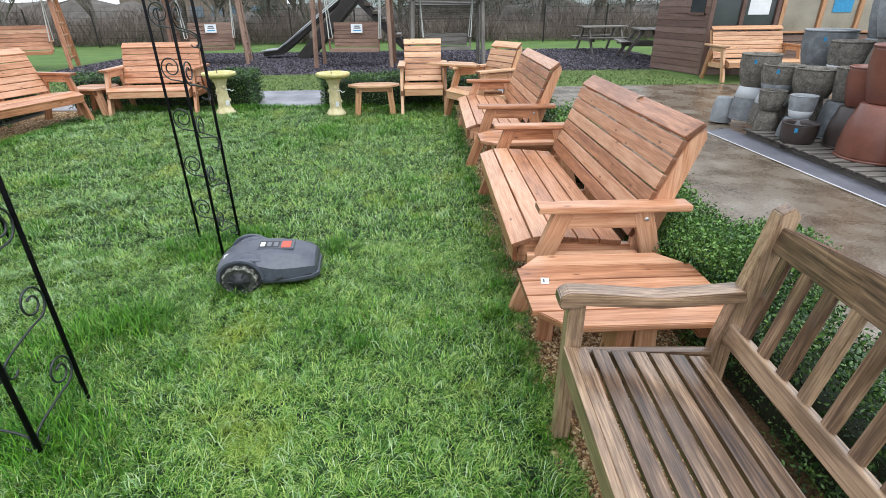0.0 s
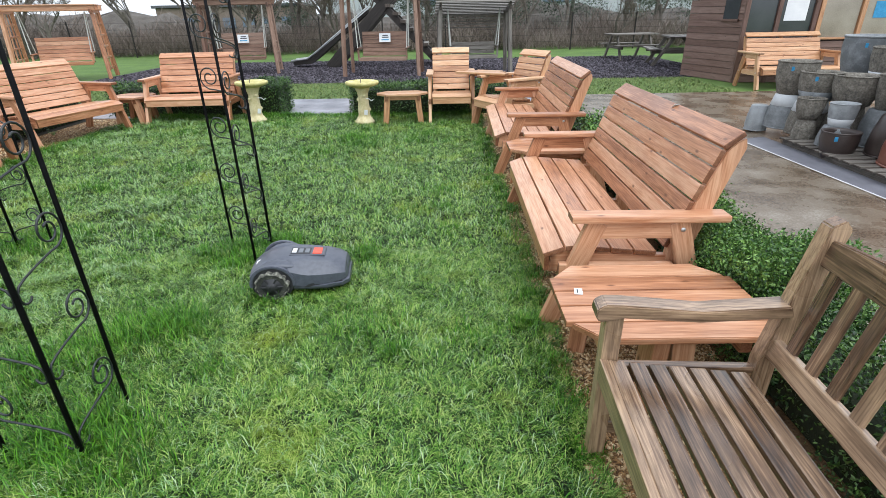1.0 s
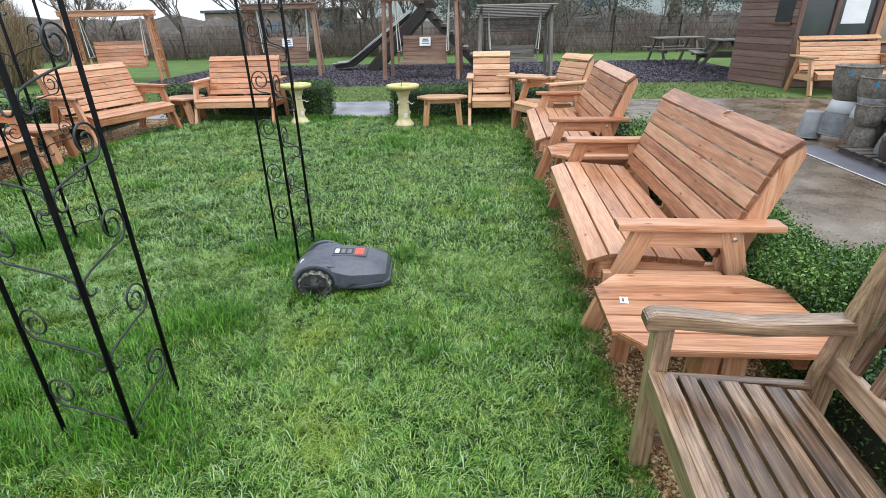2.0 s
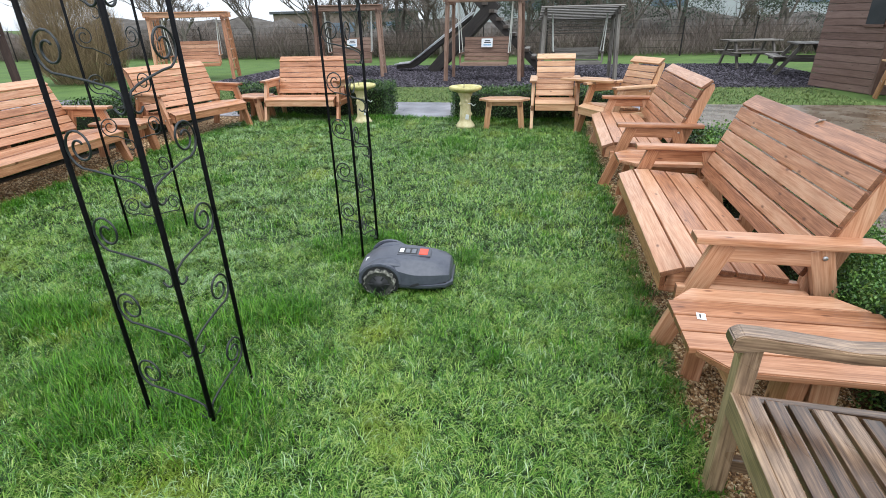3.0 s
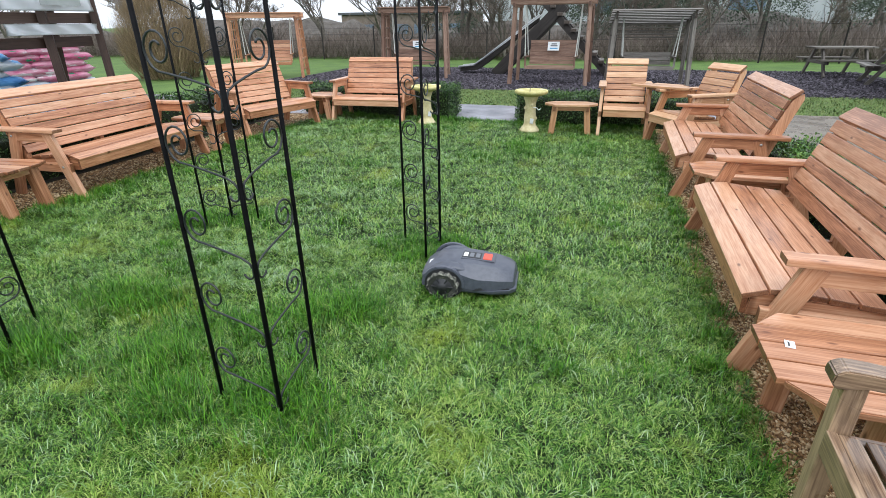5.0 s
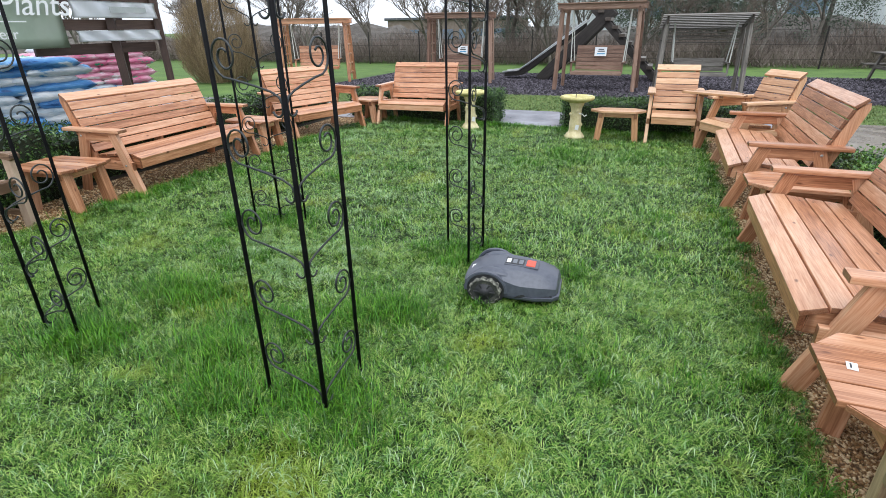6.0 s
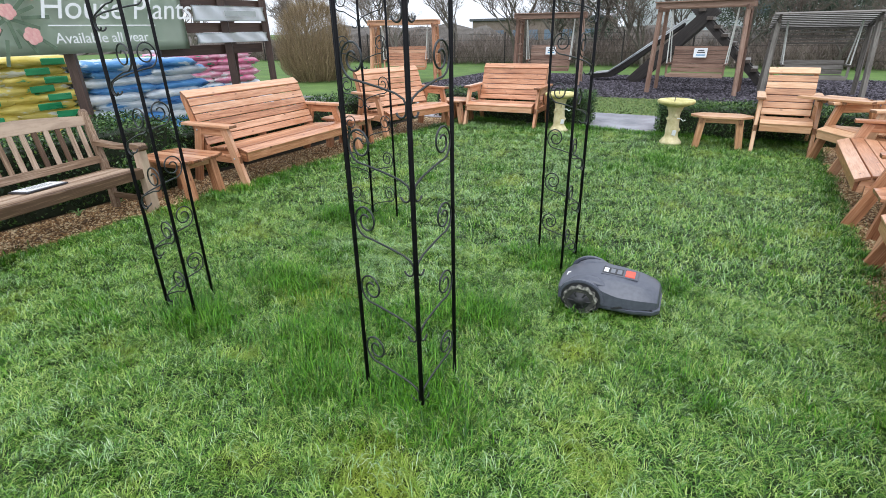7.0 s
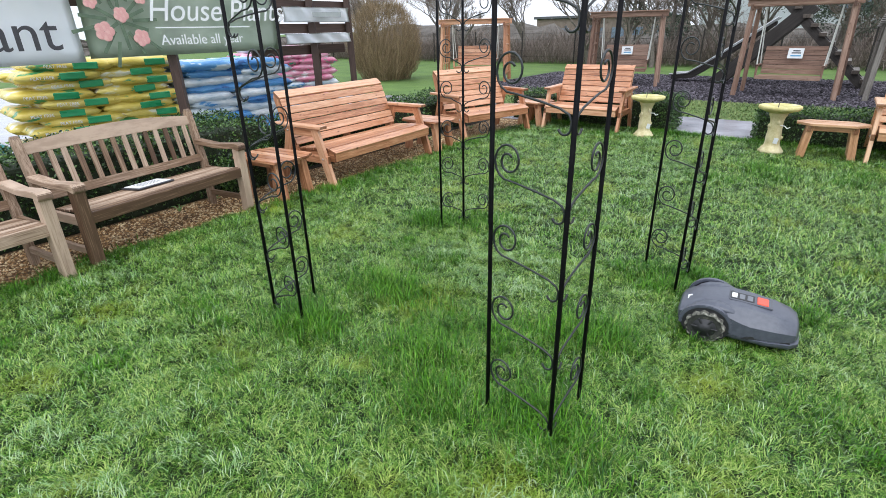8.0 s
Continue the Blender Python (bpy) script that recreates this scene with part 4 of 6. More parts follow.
# ---- bird baths ----
def bird_bath(m, label):
    t = thing("bird_bath", m, label, "bird bath", "stone bird baths by the path")
    part("pedestal", lathe_bm([(0.145, 0), (0.145, 0.035), (0.125, 0.05), (0.115, 0.075), (0.095, 0.09), (0.085, 0.13), (0.088, 0.2), (0.078, 0.30), (0.075, 0.40), (0.085, 0.45),
                               (0.10, 0.475), (0.105, 0.50), (0.12, 0.515)], 24), STONE, t, "pale carved stone pedestal", smooth=True)
    part("bowl", lathe_bm([(0.10, 0.505), (0.17, 0.53), (0.225, 0.55), (0.242, 0.57), (0.24, 0.592), (0.225, 0.60), (0.205, 0.59), (0.12, 0.575), (0.001, 0.572)], 32), BOWL_STONE, t, "mossy yellow stone bowl", smooth=True)
    for k in range(5):
        a = k * 1.256
        part("carving", lathe_bm([(0.001, -0.03), (0.018, -0.015), (0.022, 0), (0.018, 0.015), (0.001, 0.03)], 8), STONE, t, m=pose(0.084 * math.cos(a), 0.084 * math.sin(a), 0.2 + 0.05 * k))
    part("price_tag", box_bm(0.05, 0.004, 0.075, pose(0.04, -0.095, 0.17, 8, 10, 0), 0.001, 1), WHITE, t, "white price tag")
    part("tie", tube_bm([(0.05, -0.06, 0.36), (0.10, -0.08, 0.36), (0.13, -0.085, 0.33), (0.16, -0.08, 0.35)], 0.006, 6), WHITE, t, "white tie")
    part("sprigs", tube_bm([(-0.02, 0, 0.57), (-0.02, 0.01, 0.62), (0.01, 0.02, 0.66)], 0.006, 5), TRUNK, t)
    return t


BOWL_STONE = material("mossy_yellow_stone", [(0.3, (0.33, 0.29, 0.09)), (0.55, (0.55, 0.50, 0.22)), (0.75, (0.68, 0.64, 0.42))], scale=11, rough=0.85, bump=0.6, fine=70, bump_dist=0.008)
bath = bird_bath(pose(-1.26, 7.72, 0), "cream stone bird bath on a carved pedestal before the hedge")
copy_thing(bath, pose(-2.96, 7.97, 0, 0, 0, 25))


# ---- clipped hedges ----
def leaf_cloud(count, place, size, mat, name, upright=0.3):
    """Small folded leaves at the places given, turned at random."""
    p = place(count)
    n = len(p)
    a, b = rng.normal(size=(n, 3)), rng.normal(size=(n, 3))
    a /= np.linalg.norm(a, axis=1, keepdims=True)
    b -= a * (a * b).sum(1, keepdims=True)
    b /= np.linalg.norm(b, axis=1, keepdims=True)
    s = size * rng.uniform(0.6, 1.3, (n, 1))
    c = np.cross(a, b)
    v = np.stack([p - a * s, p + b * s * 0.5 + c * s * 0.15, p + a * s, p - b * s * 0.5 + c * s * 0.15], 1).reshape(-1, 3)
    f = (np.array([(0, 1, 2), (0, 2, 3)])[None] + 4 * np.arange(n)[:, None, None]).reshape(-1, 3)
    return flat_mesh(name, v, f, mat)


def hedge(x0, x1, y0, y1, h, count, size, label, lump=0.05, mat=None, z0=0.0):
    t = thing("hedge", pose((x0 + x1) / 2, (y0 + y1) / 2, 0), label, "hedge", "low clipped box hedges")
    sx, sy = (x1 - x0), (y1 - y0)

    def top(x, y):
        return h + lump * (np.sin(x * 7 + 1.3 * np.sin(y * 4)) + np.sin(y * 6.1 + 2 * np.sin(x * 3)) * 0.8)

    def place(n):
        u = rng.uniform(-0.5, 0.5, (n, 2)) * (sx, sy)
        zz = rng.uniform(0.05, 1.0, n)
        side = rng.random(n)
        area_top = sx * sy / (sx * sy + 2 * h * (sx + sy))
        px, py = u[:, 0].copy(), u[:, 1].copy()
        pz = np.where(side < area_top, 1.0, zz)
        on = side >= area_top
        which = rng.random(n) < sx / (sx + sy)
        sign = np.where(rng.random(n) < 0.5, -0.5, 0.5)
        py = np.where(on & which, sign * sy, py)
        px = np.where(on & ~which, sign * sx, px)
        bulge = lump * 0.9 * np.sin(pz * 5 + px * 8 + py * 7)
        pts = np.stack([px + np.where(on & ~which, np.sign(px) * bulge, 0), py + np.where(on & which, np.sign(py) * bulge, 0), pz * top(px + x0, py + y0)], 1)
        return pts + rng.normal(0, 0.02, (n, 3)) * (1, 1, 1) - np.stack([np.where(on & ~which, np.sign(px), 0), np.where(on & which, np.sign(py), 0), np.where(on, 0, 1.0)], 1) * (rng.random((n, 1)) ** 2 * (0.06 + lump))
    # plain box under the leaves, its dark colour stands in for inner shade
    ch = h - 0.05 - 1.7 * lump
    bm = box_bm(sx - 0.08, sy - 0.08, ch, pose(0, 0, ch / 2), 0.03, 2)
    part("core", bm, LEAF_CORE, t, "dark box painted as the shaded twiggy inside")
    part("foliage", leaf_cloud(count, place, size, mat or LEAF, "foliage"), mat or LEAF, t)
    return t


hedge(1.24, 1.60, -0.3, 1.83, 0.42, 34000, 0.010, "dark green box hedge behind the brown bench")
hedge(1.24, 1.72, 1.85, 2.7, 0.49, 42000, 0.0095, "bushy green box plant beside the low table", lump=0.085, mat=LEAF_LIGHT)
hedge(1.36, 1.60, 2.65, 7.9, 0.42, 16000, 0.016, "low green box hedge behind the benches")
hedge(1.2, 1.55, 4.3, 4.75, 0.55, 4500, 0.014, "bright green box plant between two benches", lump=0.06, mat=LEAF_LIGHT)
hedge(-6.6, -5.75, -1.5, 3.3, 0.72, 26000, 0.018, "clipped dark green box hedge behind the pale benches", lump=0.02)
hedge(-5.74, -5.62, 2.62, 3.3, 0.40, 2500, 0.016, "low box hedge step behind the small table", lump=0.03)
hedge(-6.6, -5.88, 3.32, 8.4, 0.56, 14000, 0.02, "clipped dark green box hedge behind the pine benches", lump=0.02)
hedge(-5.6, -3.15, 8.55, 9.05, 0.50, 9000, 0.018, "clipped box hedge behind the two-seater", lump=0.015)
hedge(-3.13, -2.66, 8.30, 9.0, 0.54, 7000, 0.016, "square clipped box hedge end beside the bird bath", lump=0.012)
hedge(-1.55, 1.2, 8.25, 8.8, 0.47, 15000, 0.017, "clipped box hedge behind the low table and chairs", lump=0.015)


# ---- swing seats on the slate bed ----
def swing_seat(m, width, height, mat, label, roof="beam", depth=1.1, ladder=True, sign=True, rows=6):
    t = thing("swing_seat", m, label, "swing seat", "wooden swing seats")
    half = width / 2
    for s in (-1, 1):
        x = s * half
        beam("post", t, (x * 1.06, -depth / 2, 0), (x, -depth * 0.36, height - 0.05), 0.085, 0.085, mat)
        beam("post", t, (x * 1.06, depth / 2, 0), (x, depth * 0.36, height - 0.05), 0.085, 0.085, mat)
        plank("side_beam", t, depth + 0.1, 0.05, 0.10, pose(x, 0, height - 0.04, 0, 0, 90), mat)
        if ladder:
            for k in range(6):
                z = 0.25 + k * 0.28
                plank("rung", t, depth * (0.95 - 0.04 * k), 0.03, 0.045, pose(x * (1.05 - 0.01 * k), 0, z, 0, 0, 90), mat)
            beam("lattice_slat", t, (x * 1.05, -0.16, 0.2), (x, -0.12, height - 0.1), 0.03, 0.03, mat)
            beam("lattice_slat", t, (x * 1.05, 0.16, 0.2), (x, 0.12, height - 0.1), 0.03, 0.03, mat)
    if roof == "beam":
        for y in (-depth * 0.42, 0, depth * 0.42):
            plank("top_beam", t, width + 0.22, 0.055, 0.12, pose(0, y, height + 0.03), mat)
        for k in range(5):
            plank("roof_slat", t, width + 0.25, 0.10, 0.025, pose(0, -depth * 0.45 + k * depth * 0.225, height + 0.105), mat)
    else:
        for k in range(9):
            f = k / 8
            plank("roof_slat", t, width + 0.24, 0.135, 0.02, pose(0, -depth * 0.55 + f * depth * 1.1, height + 0.10 - 0.28 * f, 12, 0, 0), mat)
        for k in range(5):
            plank("back_slat", t, width - 0.05, 0.02, 0.035, pose(0, depth * 0.40, height - 0.22 - k * 0.075), mat)
        for s in (-1, 1):
            beam("rafter", t, (s * half, -depth * 0.55, height + 0.07), (s * half, depth * 0.55, height - 0.21), 0.05, 0.07, mat)
    w = width * 0.66
    seat = part("hanging_seat", box_bm(w, 0.45, 0.03, pose(0, 0.0, 0.42), 0.005), mat, t)
    for k in range(rows):
        plank("back_slat", seat, w, 0.025, 0.095, pose(0, 0.24 + 0.022 * k, 0.50 + 0.1 * k, -12, 0, 0), mat)
    plank("front_rail", seat, w + 0.06, 0.03, 0.08, pose(0, -0.23, 0.40), mat)
    for s in (-1, 1):
        plank("armrest", seat, 0.5, 0.06, 0.03, pose(s * (w / 2 + 0.03), 0.0, 0.66, 0, 0, 90), mat)
        beam("arm_post", seat, (s * (w / 2 + 0.03), -0.2, 0.4), (s * (w / 2 + 0.03), -0.2, 0.65), 0.045, 0.045, mat)
        part("chain", tube_bm([(s * (w / 2 + 0.04), -0.2, 0.66), (s * (w / 2 + 0.10), -0.05, height - 0.05)], 0.014, 6), ROPE, t, "pale hanging rope")
        part("chain", tube_bm([(s * (w / 2 + 0.04), 0.25, 0.66), (s * (w / 2 + 0.10), 0.05, height - 0.05)], 0.014, 6), ROPE, t, "pale hanging rope")
    if sign:
        plate = part("price_sign", box_bm(0.30, 0.012, 0.22, pose(0.02, 0.215, 0.90, -12, 0, 0), 0.006), WHITE, t, "white price sign with print")
        for k, (bw, z) in enumerate(((0.14, 0.955), (0.18, 0.91), (0.2, 0.85))):
            part("print_bar", box_bm(bw, 0.003, 0.025, pose(0.03, 0.2065 + (z - 0.90) * 0.2, z, -12, 0, 0), 0, 1), BLUE_INK if k == 2 else INK, plate)
    return t


swing_seat(pose(-1.66, 14.35, 0, 0, 0, -3), 1.82, 1.92, SWING_WOOD, "brown timber swing seat with a white price sign", depth=1.0, ladder=False)
swing_seat(pose(-5.75, 15.4, 0, 0, 0, 12), 1.75, 1.80, SWING_WOOD, "faded brown timber swing seat with lattice sides")
swing_seat(pose(0.72, 14.5, 0, 0, 0, 3), 1.75, 1.62, GREY_WOOD, "dark grey roofed swing seat of old slatted timber", roof="slope", depth=0.9, ladder=False, sign=False, rows=3)
swing_seat(pose(-10.3, 14.6, 0, 0, 0, 22), 1.95, 1.72, PINE, "orange pine swing seat with ladder sides", sign=False)

# climbing frame with slide
climb = thing("climbing_frame", pose(-2.0, 17.0, 0), "dark timber climbing frame with a metal slide and log steps", "climbing frame")
for y in (-0.45, 0.45):
    beam("frame_beam", climb, (-1.55, y, 0.0), (0.40, y, 1.95), 0.2, 0.32, BLACK_WOOD)
    beam("frame_beam", climb, (1.85, y, 0.0), (-0.15, y, 2.0), 0.14, 0.2, BLACK_WOOD)
for k in range(9):
    f = k / 8
    plank("log_step", climb, 1.15, 0.16, 0.09, pose(1.80 - 1.7 * f, -0.05, 0.18 + 1.72 * f, 0, 0, 90), GREY_WOOD)
part("slide_chute", prism_bm([(-2.75, 0.06), (-2.2, 0.10), (-1.9, 0.30), (-0.35, 1.50), (-0.35, 1.58), (-2.0, 0.42), (-2.3, 0.24), (-2.75, 0.17)], 0.45, "y"), BLACK_WOOD, climb)
for y in (-0.3, 0.3):
    part("slide_rail", tube_bm([(-2.8, y, 0.2), (-2.3, y, 0.25), (-1.95, y, 0.48), (-0.3, y, 1.68)], 0.025, 8), STEEL, climb, "pale metal rail")


# ---- picnic tables ----
def picnic_table(m, label):
    t = thing("picnic_table", m, label, "picnic table", "picnic tables on the slate bed")
    for k in range(5):
        plank("tabletop_board", t, 1.5, 0.135, 0.04, pose(0, -0.29 + k * 0.145, 0.75), GREY_WOOD)
    for s in (-1, 1):
        for k in range(2):
            plank("seat_board", t, 1.5, 0.13, 0.04, pose(0, s * (0.62 + 0.14 * k), 0.44), GREY_WOOD)
        x = s * 0.52
        beam("leg", t, (x, -0.70, 0), (x, -0.22, 0.73), 0.05, 0.095, GREY_WOOD)
        beam("leg", t, (x, 0.70, 0), (x, 0.22, 0.73), 0.05, 0.095, GREY_WOOD)
        plank("cross_rail", t, 1.5, 0.045, 0.095, pose(x, 0, 0.38, 0, 0, 90), GREY_WOOD)
    return t


pt = picnic_table(pose(5.9, 17.6, 0, 0, 0, 4), "dark weathered picnic table with fixed benches")
copy_thing(pt, pose(6.55, 15.5, 0, 0, 0, 78))


# ---- boarded summerhouse ----
PANE_PALE = material("pane_with_pale_inside", [(0.3, (0.22, 0.19, 0.15)), (0.7, (0.42, 0.38, 0.31))], scale=1.5, rough=0.1, bump=0, spec=0.7)
shed = thing("summerhouse", pose(6.12, 11.45, 0), "brown boarded summerhouse with glazed front", "shed")
SH = 2.7
ang1 = math.degrees(math.atan2(1.55, -0.45))
for k in range(20):
    z = 0.07 + k * 0.135
    plank("board", shed, 1.62, 0.03, 0.13, pose(-0.225, 0.78, z, 0, 0, ang1) @ pose(0, 0, 0, 4, 0, 0), SHED_WOOD)
ang2 = -6.0
c2, s2 = math.cos(radians(ang2)), math.sin(radians(ang2))
front_rows = [(0.07 + k * 0.135, 4.4) for k in range(6)] + [(2.30 + k * 0.135, 4.4) for k in range(3)]
for z, ln in front_rows:
    plank("board", shed, ln, 0.03, 0.13, pose(c2 * ln / 2, s2 * ln / 2, z, 0, 0, ang2) @ pose(0, 0, 0, -4, 0, 0), SHED_WOOD)
for k, x in enumerate((0.0, 0.62, 1.32, 1.42, 2.2, 2.95, 3.6, 4.4)):
    plank("post", shed, SH, 0.08, 0.08, pose(c2 * x, s2 * x - 0.01, SH / 2, 0, 90, ang2), SHED_WOOD if k < 3 else PINE_PALE)
for x0, x1 in ((0.05, 0.58), (0.66, 1.28), (1.47, 2.15), (2.25, 2.9), (3.0, 3.55), (3.65, 4.35)):
    xm = (x0 + x1) / 2
    win = part("window", box_bm(x1 - x0, 0.012, 1.35, pose(c2 * xm, s2 * xm + 0.01, 1.55, 0, 0, ang2), 0.002, 1), PANE_PALE if x0 > 1.4 else GLASS_DARK, shed, "reflecting window pane")
    plank("sill", win, x1 - x0, 0.07, 0.04, pose(c2 * xm, s2 * xm - 0.02, 0.86, 0, 0, ang2), PINE_PALE)
side_win = part("window", box_bm(0.40, 0.012, 0.75, pose(-0.10, 0.36, 1.62, 0, 0, ang1) @ pose(0, 0.03, 0), 0.002, 1), GLASS_DARK, shed, "small dark side window")
for a, b, c, d in ((0.46, 0.05, 0, 0.40), (0.46, 0.05, 0, -0.40)):
    plank("frame_rail", side_win, a, 0.05, 0.05, pose(-0.10, 0.36, 1.62 + d, 0, 0, ang1) @ pose(0, 0.035, 0), SHED_WOOD)
part("poster", box_bm(0.38, 0.004, 0.30, pose(c2 * 2.6, s2 * 2.6 - 0.004, 1.38, 0, 0, ang2), 0, 1), BLUE_INK, shed, "blue and white poster in the window")
part("poster", box_bm(0.42, 0.004, 0.9, pose(c2 * 0.95, s2 * 0.95 - 0.004, 1.65, 0, 0, ang2), 0, 1), WHITE, shed, "pale poster in the window")
# solid dark timber block that fills the house behind panes and boards
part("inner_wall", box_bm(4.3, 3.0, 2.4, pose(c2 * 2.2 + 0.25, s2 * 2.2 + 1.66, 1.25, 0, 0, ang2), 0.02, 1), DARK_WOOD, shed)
part("roof", box_bm(5.2, 3.8, 0.09, pose(2.2, 1.4, SH + 0.05, 0, 0, ang2), 0.02, 1), DARK_WOOD, shed)


# ---- stacked garden pots ----
POT_GREY = material("grey_cement_glaze", [(0.3, (0.14, 0.15, 0.16)), (0.55, (0.26, 0.275, 0.29)), (0.8, (0.38, 0.40, 0.42))], scale=12, rough=0.6, bump=0.5, fine=60, random=0.35, bump_dist=0.006)
POT_MOSS = material("rough_mossy_stone_glaze", [(0.3, (0.05, 0.047, 0.042)), (0.5, (0.16, 0.145, 0.122)), (0.72, (0.30, 0.28, 0.245))], scale=16, rough=0.85, bump=0.9, fine=50, bump_dist=0.012, speck=0.5)
POT_RED = material("terracotta_glaze", [(0.3, (0.15, 0.055, 0.038)), (0.7, (0.25, 0.10, 0.07))], scale=5, rough=0.33, bump=0.15, fine=60)
POT_DARK = material("dark_brown_glaze", [(0.3, (0.035, 0.026, 0.024)), (0.7, (0.075, 0.056, 0.05))], scale=6, rough=0.35, bump=0.2, fine=60)
POT_WHITE = material("pale_glaze_band", [(0.3, (0.52, 0.54, 0.57)), (0.7, (0.66, 0.68, 0.70))], scale=8, rough=0.5, bump=0.2)


def pot(x, y, z, r, h, mat, label, flip=False, band=None, belly=1.0, tag=None):
    t = thing("plant_pot", pose(x, y, z, 180 if flip else 0, 0, 0) if not flip else pose(x, y, z + h, 180, 0, 0), label, "plant pot", "stacked plant pots")
    prof = [(r * 0.68, 0), (r * 0.74, h * 0.03), (r * 0.92 * belly, h * 0.4), (r * 1.0 * belly, h * 0.72), (r * 0.99, h * 0.92), (r, h), (r * 0.93, h), (r * 0.88, h * 0.9), (r * 0.80, h * 0.35), (r * 0.6, h * 0.06), (0.001, h * 0.06)]
    part("vessel", lathe_bm(prof, 30), mat, t, smooth=True)
    part("rim", lathe_bm([(r * 0.93, h * 0.965), (r * 1.015, h * 0.965), (r * 1.02, h * 1.005), (r * 0.97, h * 1.015), (r * 0.93, h * 1.0), (r * 0.93, h * 0.965)], 30, cap=False), mat, t, smooth=True)
    if band:
        part("base_band", lathe_bm([(r * 0.70, 0.0), (r * 0.765, h * 0.03), (r * 0.905, h * 0.33), (r * 0.89, h * 0.335)], 30, cap=False), band, t, "pale glazed band", smooth=True)
    if tag:
        part("label_tag", box_bm(0.03, 0.004, 0.05, pose(-r * 0.72, -r * 0.70, h * 0.8, 10, 0, -45), 0.001, 1), BLUE_INK, t, "blue paper label")
    return t


pallet = thing("pallet", pose(4.55, 4.9, 0), "long low timber pallet under the pots", "pallet")
for k in range(24):
    plank("deck_board", pallet, 1.5, 0.10, 0.022, pose(0.0, -2.4 + k * 0.145, 0.10), GREY_WOOD)
for x in (-0.65, 0.0, 0.65):
    plank("runner", pallet, 3.5, 0.09, 0.075, pose(x, -0.75, 0.05, 0, 0, 90), GREY_WOOD)
sheeting = thing("weed_sheet", pose(3.72, 4.4, 0), "grey plastic sheet edging with a pale lip along the pots", "sheeting")
part("sheet", box_bm(0.34, 4.1, 0.006, pose(0.03, -0.2, 0.015, 0, -4, 2), 0.002, 1), material("grey_plastic_sheet", [(0.3, (0.12, 0.12, 0.14)), (0.7, (0.2, 0.2, 0.23))], scale=3, rough=0.35, bump=0.4, fine=12), sheeting)
part("lip", box_bm(0.010, 4.1, 0.008, pose(-0.15, -0.2, 0.02, 0, 0, 2), 0.003, 1), WHITE, sheeting, "pale folded lip")

PZ = 0.112
pots = [
    (4.18, 6.30, PZ, 0.27, 0.46, POT_GREY, "grey cement pot standing upside down with a white base band", True, POT_WHITE),
    (4.18, 6.30, PZ + 0.46, 0.27, 0.44, POT_MOSS, "large rough brown-grey pot stacked on another", False, None),
    (4.20, 5.82, PZ, 0.25, 0.44, POT_MOSS, "rough grey pot upside down with a white base band", True, POT_WHITE),
    (4.22, 5.80, PZ + 0.44, 0.26, 0.36, POT_MOSS, "rough stone-look pot with a pale foot", False, POT_GREY),
    (4.02, 5.50, PZ, 0.14, 0.25, POT_MOSS, "small speckled grey pot upside down", True, None),
    (4.02, 5.50, PZ + 0.25, 0.17, 0.26, POT_MOSS, "small rough brown-grey pot on another", False, None),
    (4.38, 5.40, PZ, 0.24, 0.44, POT_MOSS, "rough mossy grey pot upside down", True, None),
    (4.36, 5.32, PZ + 0.44, 0.27, 0.36, POT_MOSS, "wide rough stone-look pot stacked high", False, None),
    (4.12, 5.02, PZ + 0.24, 0.16, 0.27, POT_GREY, "grey pot with a pale band at its foot", False, POT_WHITE),
    (4.10, 5.02, PZ, 0.19, 0.24, POT_GREY, "grey pot upside down under a smaller one", True, None),
    (3.98, 4.70, 0.03, 0.21, 0.33, POT_DARK, "dark brown glazed pot with a blue label", False, None),
    (4.52, 4.95, PZ, 0.24, 0.44, POT_GREY, "grey cement pot upside down at the back", True, None),
    (4.52, 4.92, PZ + 0.44, 0.19, 0.40, POT_MOSS, "tall rough grey pot at the back", False, None),
    (4.36, 4.42, PZ, 0.26, 0.46, POT_DARK, "dark brown glazed pot upside down", True, None),
    (4.40, 4.42, PZ + 0.46, 0.25, 0.44, POT_RED, "red-brown terracotta pot on a dark one", False, None),
    (4.28, 3.88, PZ, 0.36, 0.58, POT_RED, "large terracotta pot upside down on the pallet", True, None),
    (4.30, 3.88, PZ + 0.58, 0.33, 0.58, POT_RED, "large terracotta pot with a flared rim on another", False, None),
    (4.35, 3.15, PZ, 0.34, 0.5, POT_DARK, "brown glazed pot beside the terracotta ones", False, None),
    (3.98, 6.62, 0.03, 0.16, 0.36, POT_GREY, "small pale grey pot on the sheet", True, None),
]
for i, (x, y, z, r, h, mt, lb, fl, bd) in enumerate(pots):
    pot(x, 6.45 - (6.30 - y) * 0.77, PZ + (z - PZ) * 0.86 if z >= PZ else z, r * 0.82, h * 0.86, mt, lb, fl, bd, tag=(i in (1, 3, 10, 16)))
